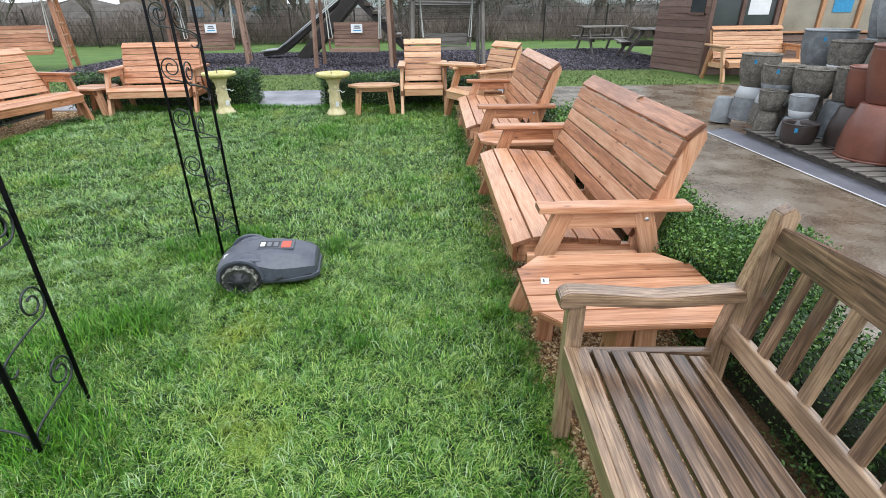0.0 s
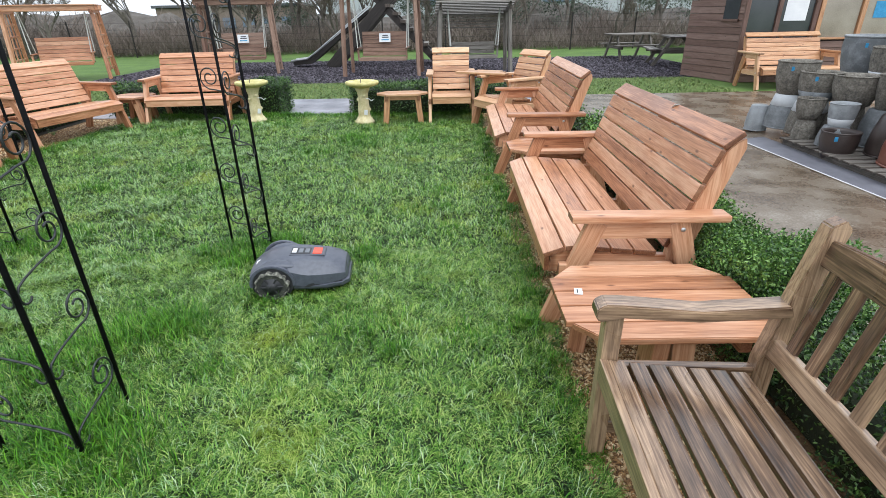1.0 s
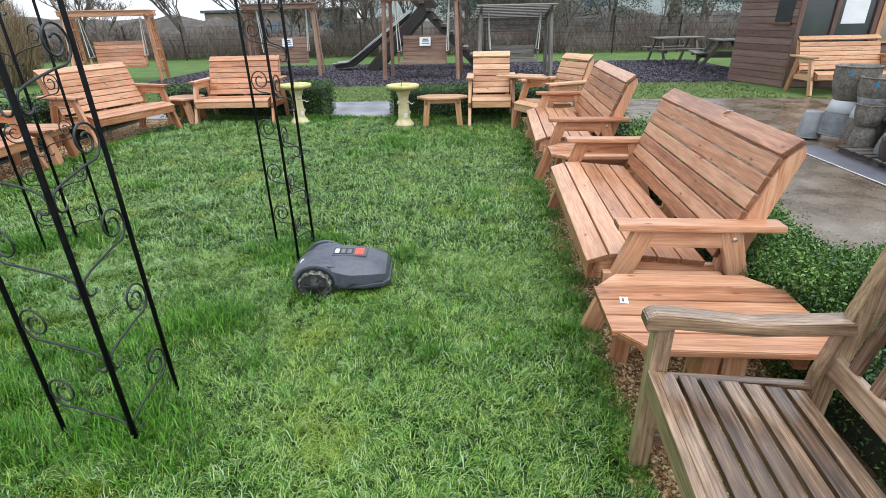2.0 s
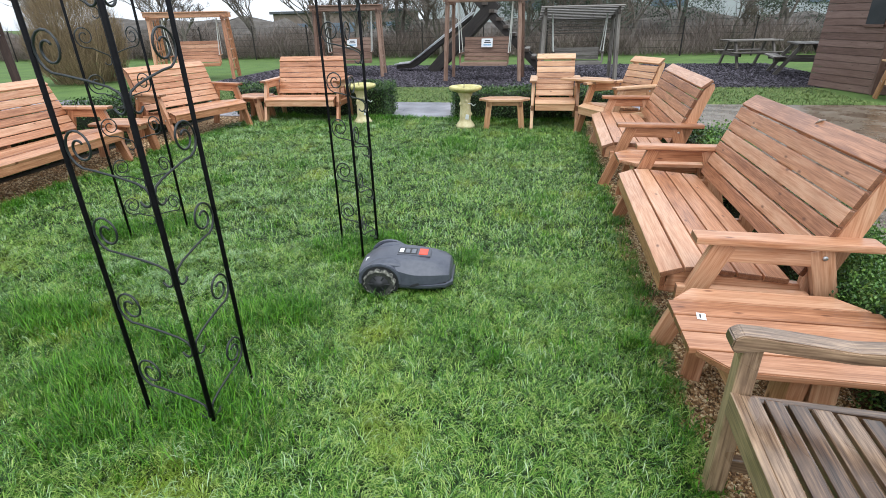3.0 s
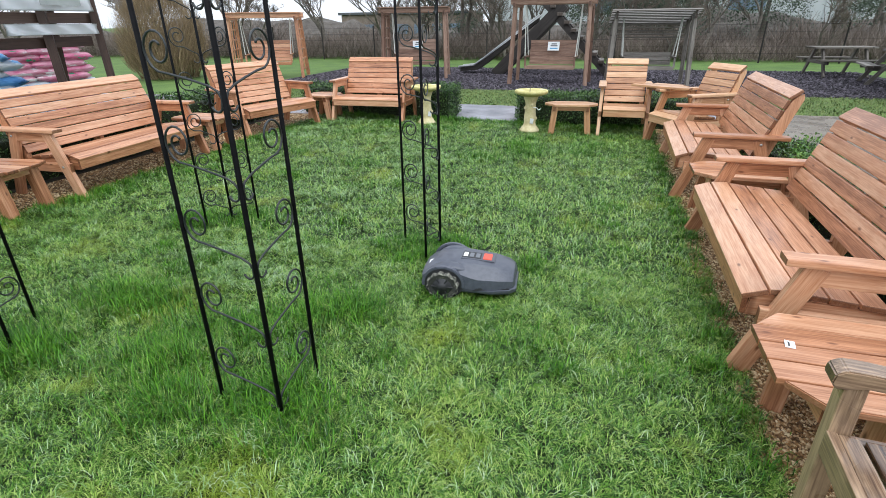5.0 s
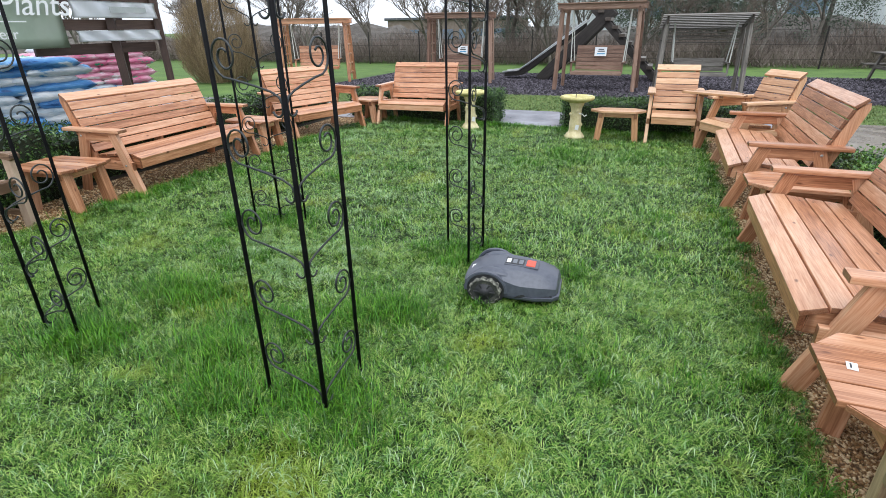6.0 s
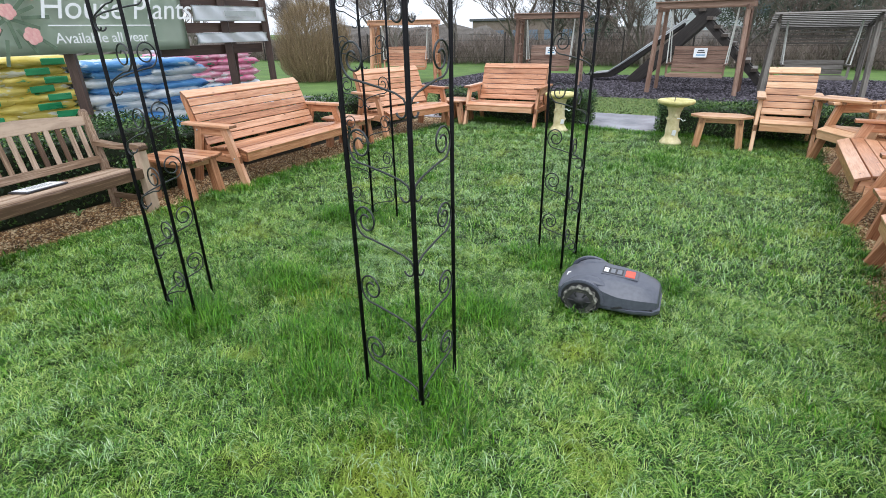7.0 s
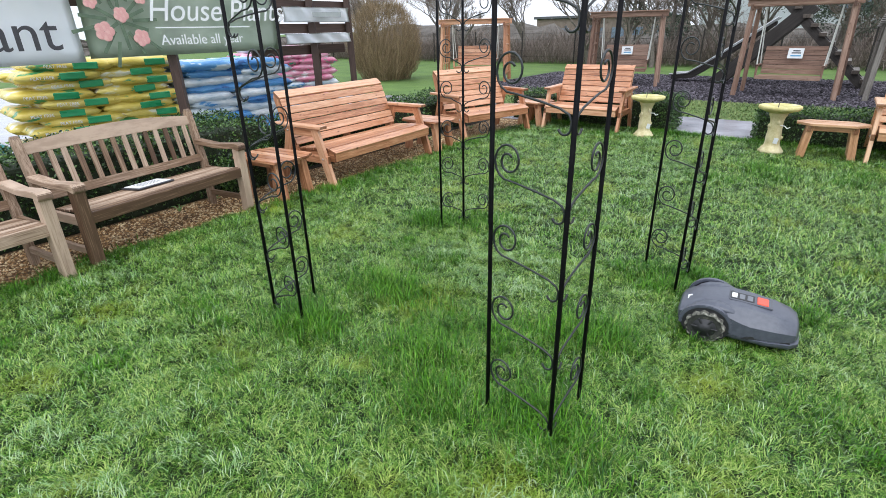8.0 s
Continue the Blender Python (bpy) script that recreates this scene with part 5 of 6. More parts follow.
# back tier of grey pots on a raised staging
stage = thing("staging", pose(5.35, 5.3, 0), "low dark timber staging under the back row of pots", "staging")
for k in range(8):
    plank("deck_board", stage, 4.2, 0.085, 0.025, pose(-0.40 + k * 0.10, 0, 0.62, 0, 0, 90), GREY_WOOD)
for x in (-0.38, 0.3):
    for y in (-1.8, 0, 1.8):
        plank("leg", stage, 0.6, 0.08, 0.08, pose(x, y, 0.305, 0, 90, 0), GREY_WOOD)
for i, (x, y, z, r, h, mt, fl) in enumerate([
        (5.2, 6.75, 0.634, 0.29, 0.50, POT_GREY, False), (5.12, 6.22, 0.634, 0.24, 0.40, POT_MOSS, False), (5.22, 5.75, 0.634, 0.25, 0.46, POT_MOSS, True),
        (5.20, 5.74, 1.094, 0.27, 0.46, POT_GREY, False), (5.5, 6.3, 0.634, 0.22, 0.42, POT_GREY, True), (5.5, 6.3, 1.054, 0.2, 0.5, POT_GREY, False),
        (5.22, 5.12, 0.634, 0.29, 0.50, POT_GREY, False), (5.25, 4.55, 0.634, 0.24, 0.44, POT_GREY, False), (5.25, 4.0, 0.634, 0.27, 0.5, POT_GREY, False),
        (5.6, 5.5, 0.634, 0.27, 0.5, POT_GREY, True), (5.58, 5.45, 1.134, 0.34, 0.6, POT_GREY, False), (5.6, 4.7, 0.634, 0.28, 0.52, POT_GREY, True), (5.6, 4.7, 1.154, 0.28, 0.5, POT_GREY, False)]):
    pot(x, y, z, r, h, mt, "blue-grey cement pot on the back staging" if mt is POT_GREY else "rough mossy stone-look pot on the back staging", fl, POT_WHITE if i == 1 else None, tag=(i in (0, 2)))


# ---- banner stand and compost bags beyond the hedge ----
BANNER_GREEN = material("grey_green_vinyl_banner", [(0.3, (0.33, 0.41, 0.32)), (0.7, (0.52, 0.58, 0.50))], scale=1.3, rough=0.45, bump=0.4, fine=4, bump_dist=0.02)
BANNER_WHITE = material("pale_vinyl_banner", [(0.3, (0.72, 0.75, 0.78)), (0.7, (0.84, 0.86, 0.88))], scale=1.3, rough=0.45, bump=0.4, fine=4, bump_dist=0.02)
PINK = material("pink_flower_print", [(0.3, (0.62, 0.25, 0.25)), (0.7, (0.78, 0.5, 0.46))], scale=12, rough=0.5, bump=0)
LEAF_PRINT = material("dark_leaf_print", [(0.3, (0.06, 0.10, 0.06)), (0.7, (0.14, 0.2, 0.13))], scale=12, rough=0.5, bump=0)
stand = thing("banner_rail", pose(-7.2, 0, 0), "dark brown timber rail stand carrying sales banners", "fence")
for y in (0.6, 3.18, 5.35, 6.1):
    beam("post", stand, (0.03, y, 0), (0, y - 0.03, 2.6), 0.10, 0.10, DARK_WOOD)
beam("brace", stand, (-0.55, 5.75, 0), (-0.3, 5.70, 1.9), 0.09, 0.09, DARK_WOOD)
for z, y0, y1 in ((1.93, 0.4, 6.2), (1.62, 4.3, 6.2), (1.33, 4.3, 6.0), (2.4, 0.4, 6.2)):
    plank("rail", stand, y1 - y0, 0.045, 0.13, pose(-0.06, (y0 + y1) / 2, z, 0, 0, 90), DARK_WOOD)


def banner(name, y0, y1, z0, z1, mat, label):
    """A sheet of vinyl with soft ripples, facing the lawn."""
    bm = bmesh.new()
    n, k = 24, 10
    grid = [[bm.verts.new((0.03 * math.sin(i * 0.9 + j * 0.35) * (0.4 + 0.6 * j / k), y0 + (y1 - y0) * i / n, z0 + (z1 - z0) * j / k)) for j in range(k + 1)] for i in range(n + 1)]
    for i in range(n):
        for j in range(k):
            bm.faces.new((grid[i][j], grid[i + 1][j], grid[i + 1][j + 1], grid[i][j + 1]))
    bmesh.ops.solidify(bm, geom=bm.faces[:], thickness=0.006)
    t = link(name, bm, mat, m=pose(-7.08, 0, 0), smooth=True)
    return tagged(t, label, "banner", "sales banners")


def lettering(text, y, z, size, mat, parent, shear=0.0, x=0.075):
    cu = bpy.data.curves.new("lettering", "FONT")
    cu.body, cu.size, cu.extrude, cu.shear = text, size, 0.002, shear
    cu.materials.append(mat)
    o = new("lettering", cu)
    o.parent = parent
    o.matrix_basis = pose(x, y, z, 90, 0, 90)
    return o


house = banner("banner", 2.25, 4.62, 1.36, 2.5, BANNER_GREEN, "grey-green vinyl banner reading House Plants with pink flowers")
lettering("House Plants", 2.88, 1.72, 0.34, WHITE, house, 0.25)
lettering("Available all year", 2.98, 1.47, 0.155, WHITE, house)
part("print_line", box_bm(0.002, 1.2, 0.012, pose(0.075, 3.55, 1.65), 0, 1), WHITE, house)
for k, (fy, fz, fr) in enumerate(((2.42, 1.62, 0.10), (2.62, 1.78, 0.08), (2.78, 1.55, 0.09), (2.55, 2.0, 0.09), (2.85, 1.95, 0.07), (2.35, 1.9, 0.07))):
    for p in range(5):
        a = p * 1.2566 + k
        part("petal", lathe_bm([(fr * 0.5, 0), (fr * 0.5, 0.003), (fr * 0.3, 0.004)], 10), PINK, house, m=pose(0.072, fy + fr * 0.5 * math.cos(a), fz + fr * 0.5 * math.sin(a), 0, 90, 0))
for k in range(17):
    a = 0.4 + k * 0.37
    part("leaf_print", box_bm(0.003, 0.26, 0.035, pose(0.064, 2.6 + (0.16 + 0.1 * (k % 3)) * math.cos(a), 1.72 + (0.16 + 0.09 * (k % 3)) * math.sin(a), math.degrees(a), 0, 0), 0.001, 1), LEAF_PRINT, house)
first = banner("banner", 0.2, 2.2, 1.33, 2.5, BANNER_WHITE, "white vinyl banner with large dark lettering")
lettering("ant", 1.40, 1.46, 0.48, INK, first)
small = banner("banner", 4.75, 6.0, 1.70, 1.9, BANNER_WHITE, "narrow pale banner strip fixed between rails")
part("print_bar", box_bm(0.003, 0.55, 0.07, pose(0.062, 5.5, 1.8), 0, 1), material("faded_print", [(0.3, (0.3, 0.33, 0.33)), (0.7, (0.42, 0.45, 0.45))], scale=9, rough=0.5, bump=0), small)
low = banner("banner", 4.75, 6.0, 1.42, 1.55, BANNER_WHITE, "narrow pale banner strip on the lower rail")


def bag_material(name, c1, c2, c3=None, c4=None):
    """Printed plastic: a main colour with patches of the print's other colours."""
    stops = [(0.36, c3), (0.40, c1), (0.58, c2), (0.62, c4)] if c3 else [(0.3, c1), (0.7, c2)]
    return material(name, stops, scale=4.5, rough=0.3, bump=0.7, fine=22, random=0.12, bump_dist=0.02, stretch=(0.7, 1.0, 2.2), speck=0.2)


BAG_YELLOW = bag_material("yellow_compost_bag", (0.60, 0.45, 0.06), (0.78, 0.65, 0.18), (0.08, 0.30, 0.11), (0.82, 0.80, 0.66))
BAG_GREEN = bag_material("green_print", (0.01, 0.20, 0.07), (0.04, 0.34, 0.14))
BAG_BLUE = bag_material("blue_compost_bag", (0.05, 0.20, 0.52), (0.14, 0.36, 0.66), (0.03, 0.10, 0.28), (0.62, 0.72, 0.80))
BAG_PALE = bag_material("pale_blue_white_bag", (0.42, 0.52, 0.62), (0.70, 0.74, 0.78), (0.08, 0.24, 0.5), (0.8, 0.82, 0.84))
BAG_PINK = bag_material("pink_compost_bag", (0.5, 0.08, 0.2), (0.64, 0.34, 0.42), (0.02, 0.28, 0.14), (0.76, 0.72, 0.74))
BAG_TEAL = bag_material("teal_compost_bag", (0.03, 0.2, 0.22), (0.14, 0.36, 0.36))


def bag_mesh(name, lx, ly, h, mat):
    """A stuffed plastic sack lying flat: pillow-shaped with flat crimped ends."""
    bm = bmesh.new()
    nx, ny = 14, 8
    grids = []
    for side in (1, -1):
        g = []
        for i in range(nx + 1):
            row = []
            for j in range(ny + 1):
                u, v = 2 * i / nx - 1, 2 * j / ny - 1
                f = (max(0, 1 - abs(u) ** 7) ** 0.5) * (max(0, 1 - abs(v) ** 6) ** 0.45)
                z = h / 2 + side * h / 2 * f * (1 + 0.10 * math.sin(u * 7 + v * 3) + 0.07 * math.sin(v * 9 + u * 11)) + side * 0.002
                row.append(bm.verts.new((u * lx / 2, v * ly / 2 * (1 - 0.05 * abs(u) ** 4), z)))
            g.append(row)
        grids.append(g)
    for s, g in enumerate(grids):
        for i in range(nx):
            for j in range(ny):
                q = (g[i][j], g[i + 1][j], g[i + 1][j + 1], g[i][j + 1])
                bm.faces.new(q if s == 0 else q[::-1])
    bmesh.ops.remove_doubles(bm, verts=bm.verts[:], dist=0.006)
    me = bpy.data.meshes.new(name)
    bm.to_mesh(me)
    bm.free()
    me.materials.append(mat)
    me.polygons.foreach_set("use_smooth", [True] * len(me.polygons))
    return me


BAGS = {m.name: bag_mesh("sack", 0.88, 0.54, 0.135, m) for m in (BAG_YELLOW, BAG_BLUE, BAG_PALE, BAG_PINK, BAG_TEAL)}
PATCH = bmesh.new()
add_box(PATCH, 0.26, 0.02, 0.08, pose(0, -0.25, 0.068), 0.008, 1)
PATCH_ME = bpy.data.meshes.new("print_patch")
PATCH.to_mesh(PATCH_ME)
PATCH.free()
PATCH_ME.materials.append(BAG_GREEN)


def stack(cx, cy, turn, cols, rows, layers, mats, label, patch=None, z0=0.16):
    base = Matrix.Translation((cx, cy, 0)) @ Matrix.Rotation(radians(turn), 4, "Z")
    pl = thing("pallet", base, "timber pallet under compost bags", "pallet", "sales pallets")
    for k in range(8):
        plank("deck_board", pl, cols * 0.82, 0.1, 0.022, pose(0, -rows * 0.25 + 0.06 + k * rows * 0.5 / 8, 0.135), GREY_WOOD)
    for x in (-1, 0, 1):
        plank("runner", pl, rows * 0.5, 0.09, 0.12, pose(x * cols * 0.36, 0, 0.063, 0, 0, 90), GREY_WOOD)
    for lz in range(layers):
        for i in range(cols):
            for j in range(rows):
                mt = mats[int(rng.integers(len(mats)))] if len(mats) > 1 else mats[0]
                m = base @ pose((i - (cols - 1) / 2) * 0.80 + 0.10 * (-1) ** lz + rng.normal(0, 0.03), (j - (rows - 1) / 2) * 0.49 + rng.normal(0, 0.012), z0 - 0.012 + lz * 0.104, rng.normal(0, 0.5), rng.normal(0, 0.8), rng.normal(0, 2))
                o = link("compost_bag", BAGS[mt.name], mt, m=m)
                tagged(o, label, "bag", "stacked compost bags")
                if patch and j == 0:
                    link("print_patch", PATCH_ME, BAG_GREEN, o, m=pose(0.12, -0.012, 0))
                    if i == 0:
                        words = bpy.data.curves.new("lettering", "FONT")
                        words.body, words.size, words.extrude = "PEAT FREE", 0.05, 0.001
                        words.materials.append(WHITE)
                        tx = new("lettering", words)
                        tx.parent, tx.matrix_basis = o, pose(-0.30, -0.272, 0.05, 90, 0, 0)


stack(-8.55, 2.75, 85, 2, 2, 11, [BAG_YELLOW], "yellow and green plastic bag of compost in a stack", patch=True)
stack(-8.45, 4.55, 84, 2, 2, 10, [BAG_BLUE, BAG_PALE, BAG_PALE, BAG_BLUE, BAG_PALE], "blue plastic bag of compost in a slumped stack")
stack(-9.6, 6.6, 80, 2, 2, 11, [BAG_PINK, BAG_PALE, BAG_PINK], "pink and white plastic bag of compost in a stack")
stack(-8.6, 0.7, 88, 2, 2, 3, [BAG_BLUE, BAG_TEAL], "blue plastic bag of compost on a low pallet")
stack(-11.5, 1.2, 88, 2, 2, 4, [BAG_YELLOW], "yellow plastic bag of compost on a far pallet")


# ---- bare trees, scrub and distant buildings ----
def bare_tree(name, m, height, seed, label, mat=TRUNK, spread=0.55, levels=5, girth=0.03, first=0.25):
    """A leafless tree: a tapered trunk that forks again and again into fine twigs."""
    r = random.Random(seed)
    trunk_bm, limb_bm, twig_v, twig_f = bmesh.new(), bmesh.new(), [], []

    def grow(p, d, length, radius, level):
        steps = 4 if level < 3 else 2
        pts = [p.copy()]
        for _ in range(steps):
            d = (d + Vector((r.gauss(0, 0.13), r.gauss(0, 0.13), 0.05))).normalized()
            p = p + d * (length / steps)
            pts.append(p.copy())
        if level < 3:
            tube_bm(pts, radius, 7 if level == 0 else 5, trunk_bm if level == 0 else limb_bm, taper=radius * 0.6)
        else:
            side = d.orthogonal().normalized() * max(radius, 0.007)
            other = d.cross(side)
            for s in (side, other):
                b = len(twig_v)
                twig_v.extend([pts[0] - s, pts[0] + s, pts[-1] + s * 0.3, pts[-1] - s * 0.3])
                twig_f.append((b, b + 1, b + 2, b + 3))
        if level >= levels:
            return
        for k in range(r.choice((3, 4)) if level < 4 else 3):
            q = pts[r.randint(max(1, steps // 2), steps)]
            a = r.uniform(0, 6.28)
            t = Vector((math.cos(a), math.sin(a), 0)) * r.uniform(0.5, 1.0) * spread * 1.6
            grow(q, (d + t).normalized(), length * r.uniform(0.55, 0.8), radius * 0.5, level + 1)
    grow(Vector((0, 0, -0.1)), Vector((r.gauss(0, 0.04), r.gauss(0, 0.04), 1)).normalized(), height * first, height * girth * 0.5, 0)
    t = thing(name, m, label, "tree", "bare winter trees")
    part("trunk", trunk_bm, mat, t)
    part("branchwork", limb_bm, mat, t)
    if twig_f:
        part("crown", flat_mesh("crown", [tuple(v) for v in twig_v], twig_f, TWIG), TWIG, t, "bare brown twigs")
    return t


TREES = [(-13.5, 24.0, 7.5, 1), (-10.2, 24.5, 8.5, 2), (-8.2, 23.2, 7.0, 3), (-5.6, 25.0, 8.0, 4), (-17.5, 23.0, 8.0, 5), (-3.2, 24.5, 6.5, 6), (0.4, 25.5, 6.5, 7), (3.4, 24.2, 6.0, 8),
         (5.3, 25.5, 7.0, 9), (7.2, 23.4, 4.6, 10), (9.5, 24.6, 7.0, 11), (11.8, 23.5, 5.0, 12), (-22.0, 22.5, 8.0, 13), (-28.0, 20.0, 9.0, 14), (-7.0, 26.5, 9.0, 15), (14.5, 25.0, 7.0, 16), (-17.5, 17.5, 6.0, 17), (-21.0, 20.5, 7.0, 18), (-24.5, 17.0, 7.0, 19), (-19.0, 25.0, 8.0, 20), (-15.5, 21.5, 6.0, 21), (-1.2, 23.6, 5.0, 22),
         (-7.6, 21.5, 6.2, 31), (-6.9, 22.4, 7.0, 32), (-9.4, 21.9, 6.0, 33), (2.0, 23.2, 5.0, 34), (-4.4, 22.9, 5.5, 35)]
for tx, ty, th, sd in TREES:
    bare_tree("tree", pose(tx, ty, 0), th, sd, "leafless grey-brown tree with fine twigs at the field edge", levels=6)


def thicket(name, x0, x1, y0, y1, h, count, label, mat, width=0.012, z=-0.03, lean=0.3, core=None):
    """Upright tangled stems, two crossed blades each."""
    n = count
    p = np.stack([rng.uniform(x0, x1, n), rng.uniform(y0, y1, n), np.full(n, z)], 1)
    hh = h * rng.uniform(0.35, 1.0, n) * (0.82 + 0.22 * np.sin(p[:, 0] * 0.9) + 0.12 * np.sin(p[:, 0] * 2.7 + 1))
    d = np.stack([rng.normal(0, lean, n), rng.normal(0, lean, n), np.ones(n)], 1)
    start = p.copy()
    start[:, 2] += hh * rng.uniform(0, 0.55, n)
    q = start + d * (hh * rng.uniform(0.35, 0.6, n))[:, None]
    w = width * rng.uniform(0.5, 1.5, n)
    a = rng.uniform(0, 3.14, n)
    s = np.stack([np.cos(a), np.sin(a), np.zeros(n)], 1) * w[:, None]
    v = np.stack([start - s, start + s, q + s * 0.3, q - s * 0.3], 1).reshape(-1, 3)
    f = (np.array([(0, 1, 2), (0, 2, 3)])[None] + 4 * np.arange(n)[:, None, None]).reshape(-1, 3)
    return tagged(link(name, flat_mesh(name, v, f, mat), mat), label, "scrub", kind="stuff")


thicket("scrub", -34, 20, 23.0, 25.5, 1.3, 60000, "brown leafless bramble scrub along the field edge", TWIG, 0.009, lean=0.55)
thicket("scrub", -34, 20, 25.5, 29.0, 2.0, 26000, "tall brown leafless thicket behind the scrub", TWIG, 0.012, lean=0.5)


def bank(name, pts, height, depth, mat, label, seed):
    """A long uneven mass of far growth."""
    r = random.Random(seed)
    bm = bmesh.new()
    (xa, ya), (xb, yb) = pts
    n, k = 110, 7
    rows = []
    for i in range(n + 1):
        f = i / n
        hgt = height * (0.75 + 0.2 * math.sin(f * 23) + 0.12 * math.sin(f * 61 + 2) + r.uniform(-0.09, 0.09))
        col = []
        for j in range(k + 1):
            g = j / k
            col.append(bm.verts.new((xa + (xb - xa) * f + r.uniform(-0.2, 0.2), ya + (yb - ya) * f + depth * (g - 1) * (1 - g * 0.3) + r.uniform(-0.2, 0.2) + depth * 0.5, -0.1 + hgt * math.sin(g * math.pi / 2))))
        rows.append(col)
    for a, b in zip(rows, rows[1:]):
        for j in range(k):
            bm.faces.new((a[j], b[j], b[j + 1], a[j + 1]))
    return tagged(link(name, bm, mat), label, "backdrop", kind="structure")


bank("backdrop_scrub", ((-60, 31), (45, 31)), 2.1, 3.0, SCRUB, "dim mass of winter scrub beyond the field edge", 3)
bank("backdrop_scrub_west", ((-70, -40), (-52, 40)), 2.2, 4.0, SCRUB, "far hedgerow across the western field", 4)


def evergreen(x, y, h, w, count, seed):
    t = thing("tree", pose(x, y, 0), "dark evergreen tree behind the scrub", "tree", "evergreen trees")
    part("trunk", tube_bm([(0, 0, -0.1), (0.1, 0, h * 0.5), (0, 0.1, h * 0.9)], 0.14, 7, taper=0.04), TRUNK, t)
    lobes = rng.normal(0, 1, (16, 3)) * (w * 0.4, w * 0.4, h * 0.2) + (0, 0, h * 0.55)

    def place(n):
        k = rng.integers(0, 16, n)
        d = rng.normal(size=(n, 3))
        d /= np.linalg.norm(d, axis=1, keepdims=True)
        return lobes[k] + d * rng.uniform(0.5, 1.0, (n, 1)) * w * 0.28
    part("crown", leaf_cloud(count * 4, place, 0.048, EVERGREEN, "crown"), EVERGREEN, t)


for i, (x, y, h, w) in enumerate([(-1.0, 29, 4.6, 3.0), (3.0, 28.5, 4.0, 3.2), (6.5, 29, 4.8, 3.6), (10.5, 28, 5.0, 3.5), (1.2, 30, 3.6, 3.0), (14.0, 28, 5.5, 4.0), (-8.0, 29, 4.2, 3.0)]):
    evergreen(x, y, h, w, 2600, i)

osier = thing("osier_bush", pose(-13.5, 13.8, 0) @ Matrix.Scale(1.12, 4), "round yellow-brown leafless osier bush on the meadow", "bush")


def osier_stems(n):
    a, b = rng.uniform(0, 6.28, n), rng.uniform(0, 1, n) ** 0.6
    foot = np.stack([np.cos(a) * b * 0.75, np.sin(a) * b * 0.75, np.zeros(n)], 1)
    hgt = rng.uniform(0.5, 2.2, n)
    out = b * 0.55
    mid = foot + np.stack([np.cos(a) * out * 0.6, np.sin(a) * out * 0.6, hgt * 0.5], 1) + rng.normal(0, 0.05, (n, 3))
    tip = foot + np.stack([np.cos(a) * out * 0.8, np.sin(a) * out * 0.8, hgt * (1.1 - 0.25 * b)], 1) + rng.normal(0, 0.09, (n, 3))
    c = rng.uniform(0, 3.14, n)
    s = np.stack([np.cos(c), np.sin(c), np.zeros(n)], 1) * 0.0055
    v = np.stack([foot - s, foot + s, mid - s, mid + s, tip], 1).reshape(-1, 3)
    f = (np.array([(0, 1, 3), (0, 3, 2), (2, 3, 4)])[None] + 5 * np.arange(n)[:, None, None]).reshape(-1, 3)
    return flat_mesh("stems", v, f, WILLOW)


part("crown", osier_stems(1100), WILLOW, osier, "fine upright stems")


def twig_dome(n):
    a, h = rng.uniform(0, 6.28, n), rng.uniform(0.08, 1.0, n)
    r = 1.12 * np.sqrt(np.clip(1 - (h - 0.42) ** 2 / 0.40, 0.05, 1)) * rng.uniform(0.35, 1.0, n) ** 0.5
    p0 = np.stack([np.cos(a) * r, np.sin(a) * r, h * 2.05], 1)
    d = np.stack([np.cos(a) * 0.35 + rng.normal(0, 0.35, n), np.sin(a) * 0.35 + rng.normal(0, 0.35, n), np.ones(n) + rng.normal(0, 0.2, n)], 1)
    q = p0 + d * rng.uniform(0.12, 0.34, (n, 1))
    c = rng.uniform(0, 3.14, n)
    w = np.stack([np.cos(c), np.sin(c), np.zeros(n)], 1) * 0.0048
    v = np.stack([p0 - w, p0 + w, q], 1).reshape(-1, 3)
    return flat_mesh("twigs", v, np.arange(3 * n).reshape(-1, 3), WILLOW)


part("outer_crown", twig_dome(11000), WILLOW, osier, "tangled fine twigs")
part("stool", tube_bm([(0, 0, -0.05), (0.02, 0, 0.25)], 0.16, 9, taper=0.1), TRUNK, osier, "short woody base")

# large shed beyond the trees
hall = thing("industrial_hall", pose(12.0, 50.0, 0), "large pale grey metal-clad industrial building beyond the trees", "building")
part("wall", box_bm(46, 18, 8.5, pose(0, 9, 4.25), 0.05, 1), CLADDING, hall)
for k in range(46):
    part("cladding_rib", box_bm(0.12, 0.08, 8.4, pose(-22.5 + k, -0.04, 4.25), 0.02, 1), CLADDING, hall)
part("roof", box_bm(47, 19, 0.4, pose(0, 9, 8.7), 0.05, 1), BLUE_CLAD, hall)
for x in (-13.0, -2.0, 10.0):
    part("door", box_bm(2.6, 0.15, 4.6, pose(x, -0.12, 4.4), 0.05, 1), BLUE_CLAD, hall, "blue-grey panel")
lowb = thing("office_building", pose(-24, 62, -1.2), "low brown and blue building far beyond the trees", "building")
part("wall", box_bm(16, 8, 3.6, pose(0, 4, 1.8), 0.05, 1), material("brown_brick_wall", [(0.3, (0.16, 0.12, 0.10)), (0.7, (0.24, 0.19, 0.16))], scale=2, rough=0.9, bump=0.2), lowb)
for k in range(7):
    win = part("window", box_bm(1.4, 0.1, 1.1, pose(-6.6 + k * 2.2, -0.06, 2.0), 0.02, 1), BLUE_CLAD, lowb)
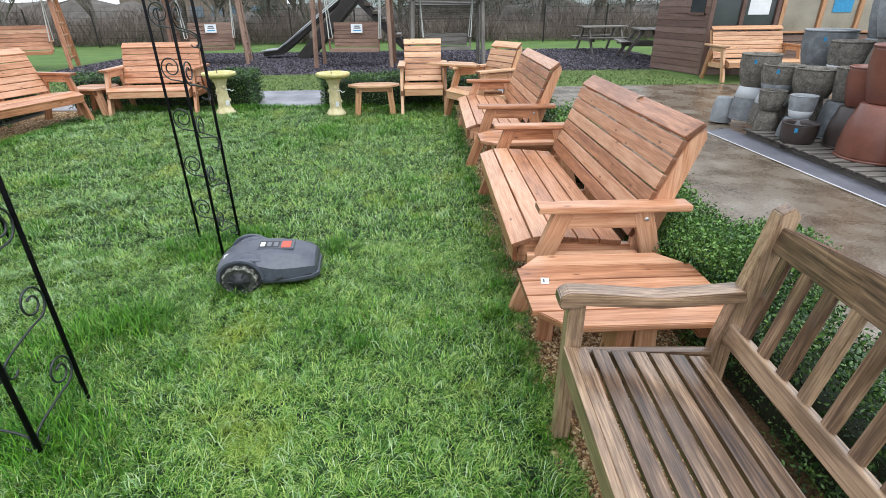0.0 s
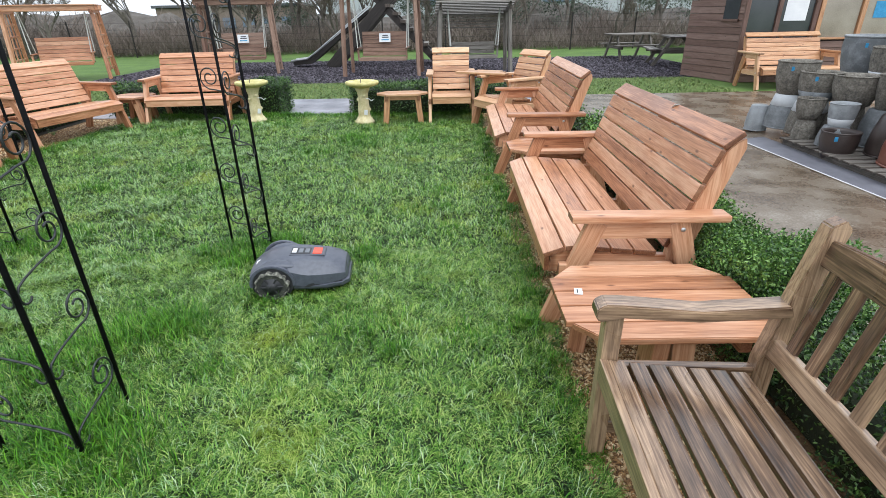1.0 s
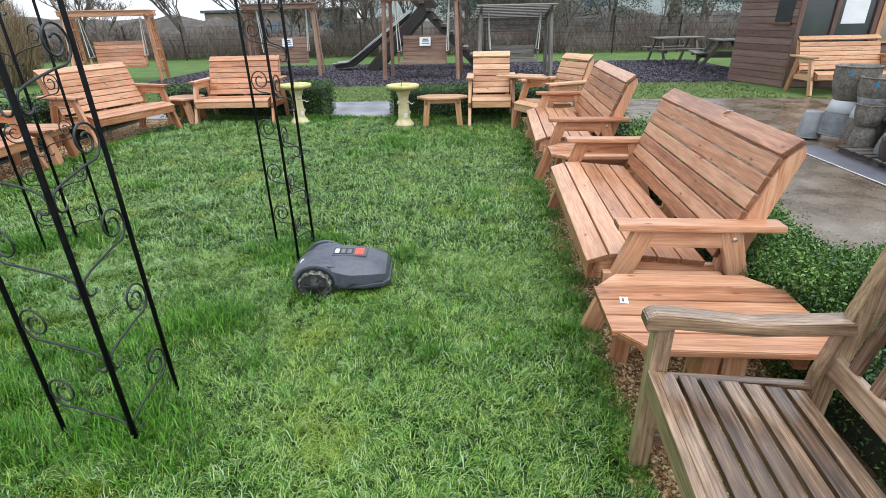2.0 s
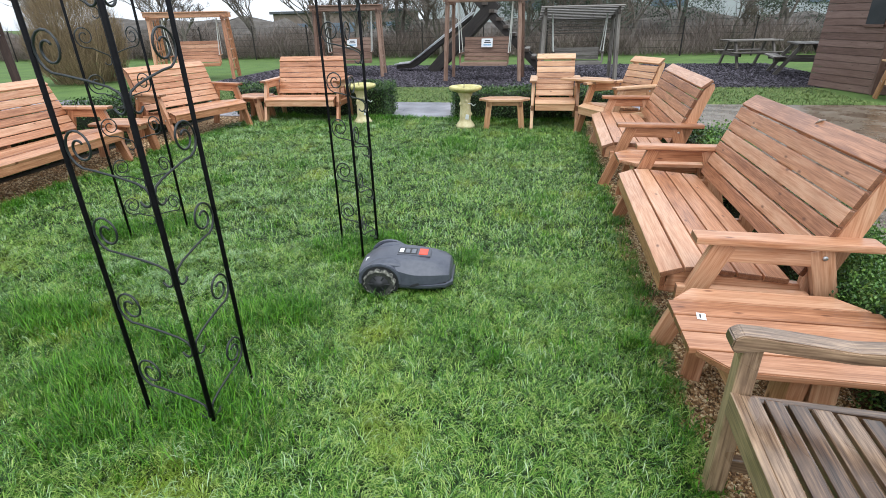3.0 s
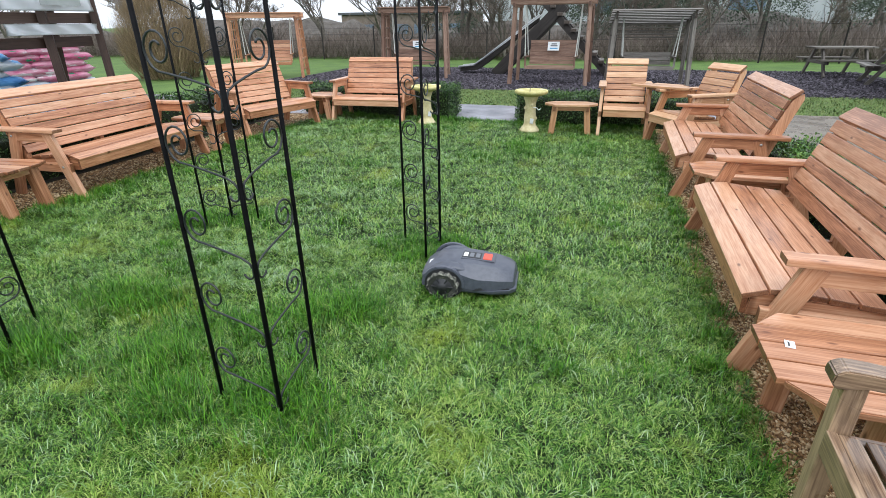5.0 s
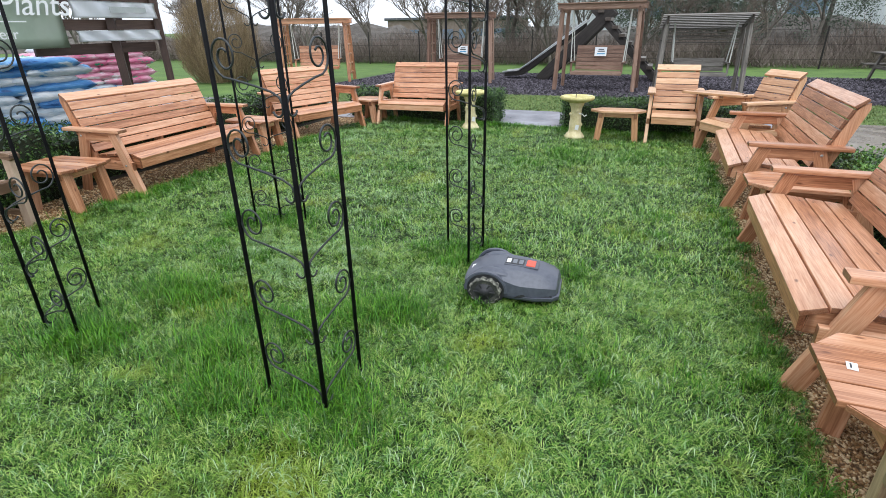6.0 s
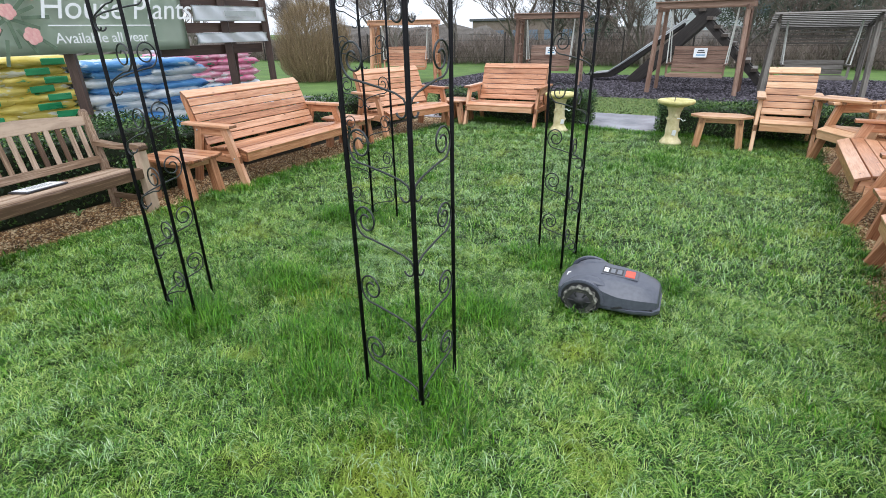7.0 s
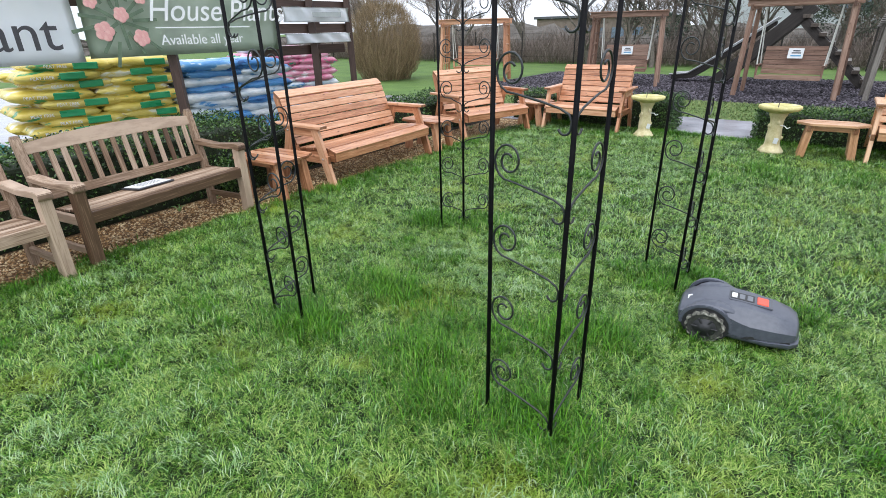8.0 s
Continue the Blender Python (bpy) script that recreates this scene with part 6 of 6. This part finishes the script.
part("roof", box_bm(16.6, 8.6, 0.3, pose(0, 4, 3.75), 0.05, 1), GLASS_DARK, lowb)

# mesh fence along the field edge
fence = thing("wire_fence", pose(0, 22.8, 0), "thin green wire fence on posts along the field edge", "fence")
for k in range(18):
    part("post", tube_bm([(-26 + k * 2.6, 0, -0.05), (-26 + k * 2.6, 0, 1.4)], 0.03, 6), BLACK_WOOD, fence)
for k in range(5):
    part("wire", tube_bm([(-26, 0, 0.3 + k * 0.25), (18.2, 0, 0.3 + k * 0.25)], 0.006, 4), BLACK_WOOD, fence)


# ---- small things ----
notice = thing("framed_notice", pose(-5.275, 1.74, 0.415, -5, 0, 99), "white printed notice in a thin black frame lying on the bench", "notice")
part("frame", box_bm(0.33, 0.235, 0.012, None, 0.003, 1), INK, notice, "thin black frame")
part("paper", box_bm(0.295, 0.20, 0.004, pose(0, 0, 0.0085), 0, 1), WHITE, notice)
for k in range(4):
    part("print_bar", box_bm(0.2 - 0.03 * (k % 2), 0.008, 0.001, pose(0.0, 0.06 - 0.035 * k, 0.0112), 0, 1), INK, notice)


def tag_card(m, label):
    o = link("price_tag", box_bm(0.05, 0.034, 0.0015, None, 0, 1), WHITE, m=m)
    tagged(o, label, "tag", "small price tags")
    link("print_bar", box_bm(0.03, 0.006, 0.0006, pose(0, 0.004, 0.0012), 0, 1), INK, o)


tag_card(pose(0.50, 1.90, 0.402, 0, 0, 80), "small white price tag on the low table")
tag_card(pose(1.285, 3.05, 0.965, 0, 37, 92), "small pale price tag on the bench's top slat")
for k, (x, y) in enumerate(((-5.62, 2.1), (-5.58, 2.45), (-5.60, 6.05), (-5.6, 7.2), (-4.2, 8.42), (-0.5, 8.2), (0.75, 8.12), (0.9, 7.9))):
    plant = thing("seedling", pose(x, y, 0.0, 0, 0, k * 40), "small pale weed growing under the hedge", "plant", "weeds under the hedge")
    for j in range(5):
        a = j * 1.26
        part("leaf", tube_bm([(0, 0, 0), (0.03 * math.cos(a), 0.03 * math.sin(a), 0.05), (0.07 * math.cos(a), 0.07 * math.sin(a), 0.055)], 0.007, 5, taper=0.002), CUTTINGS, plant)
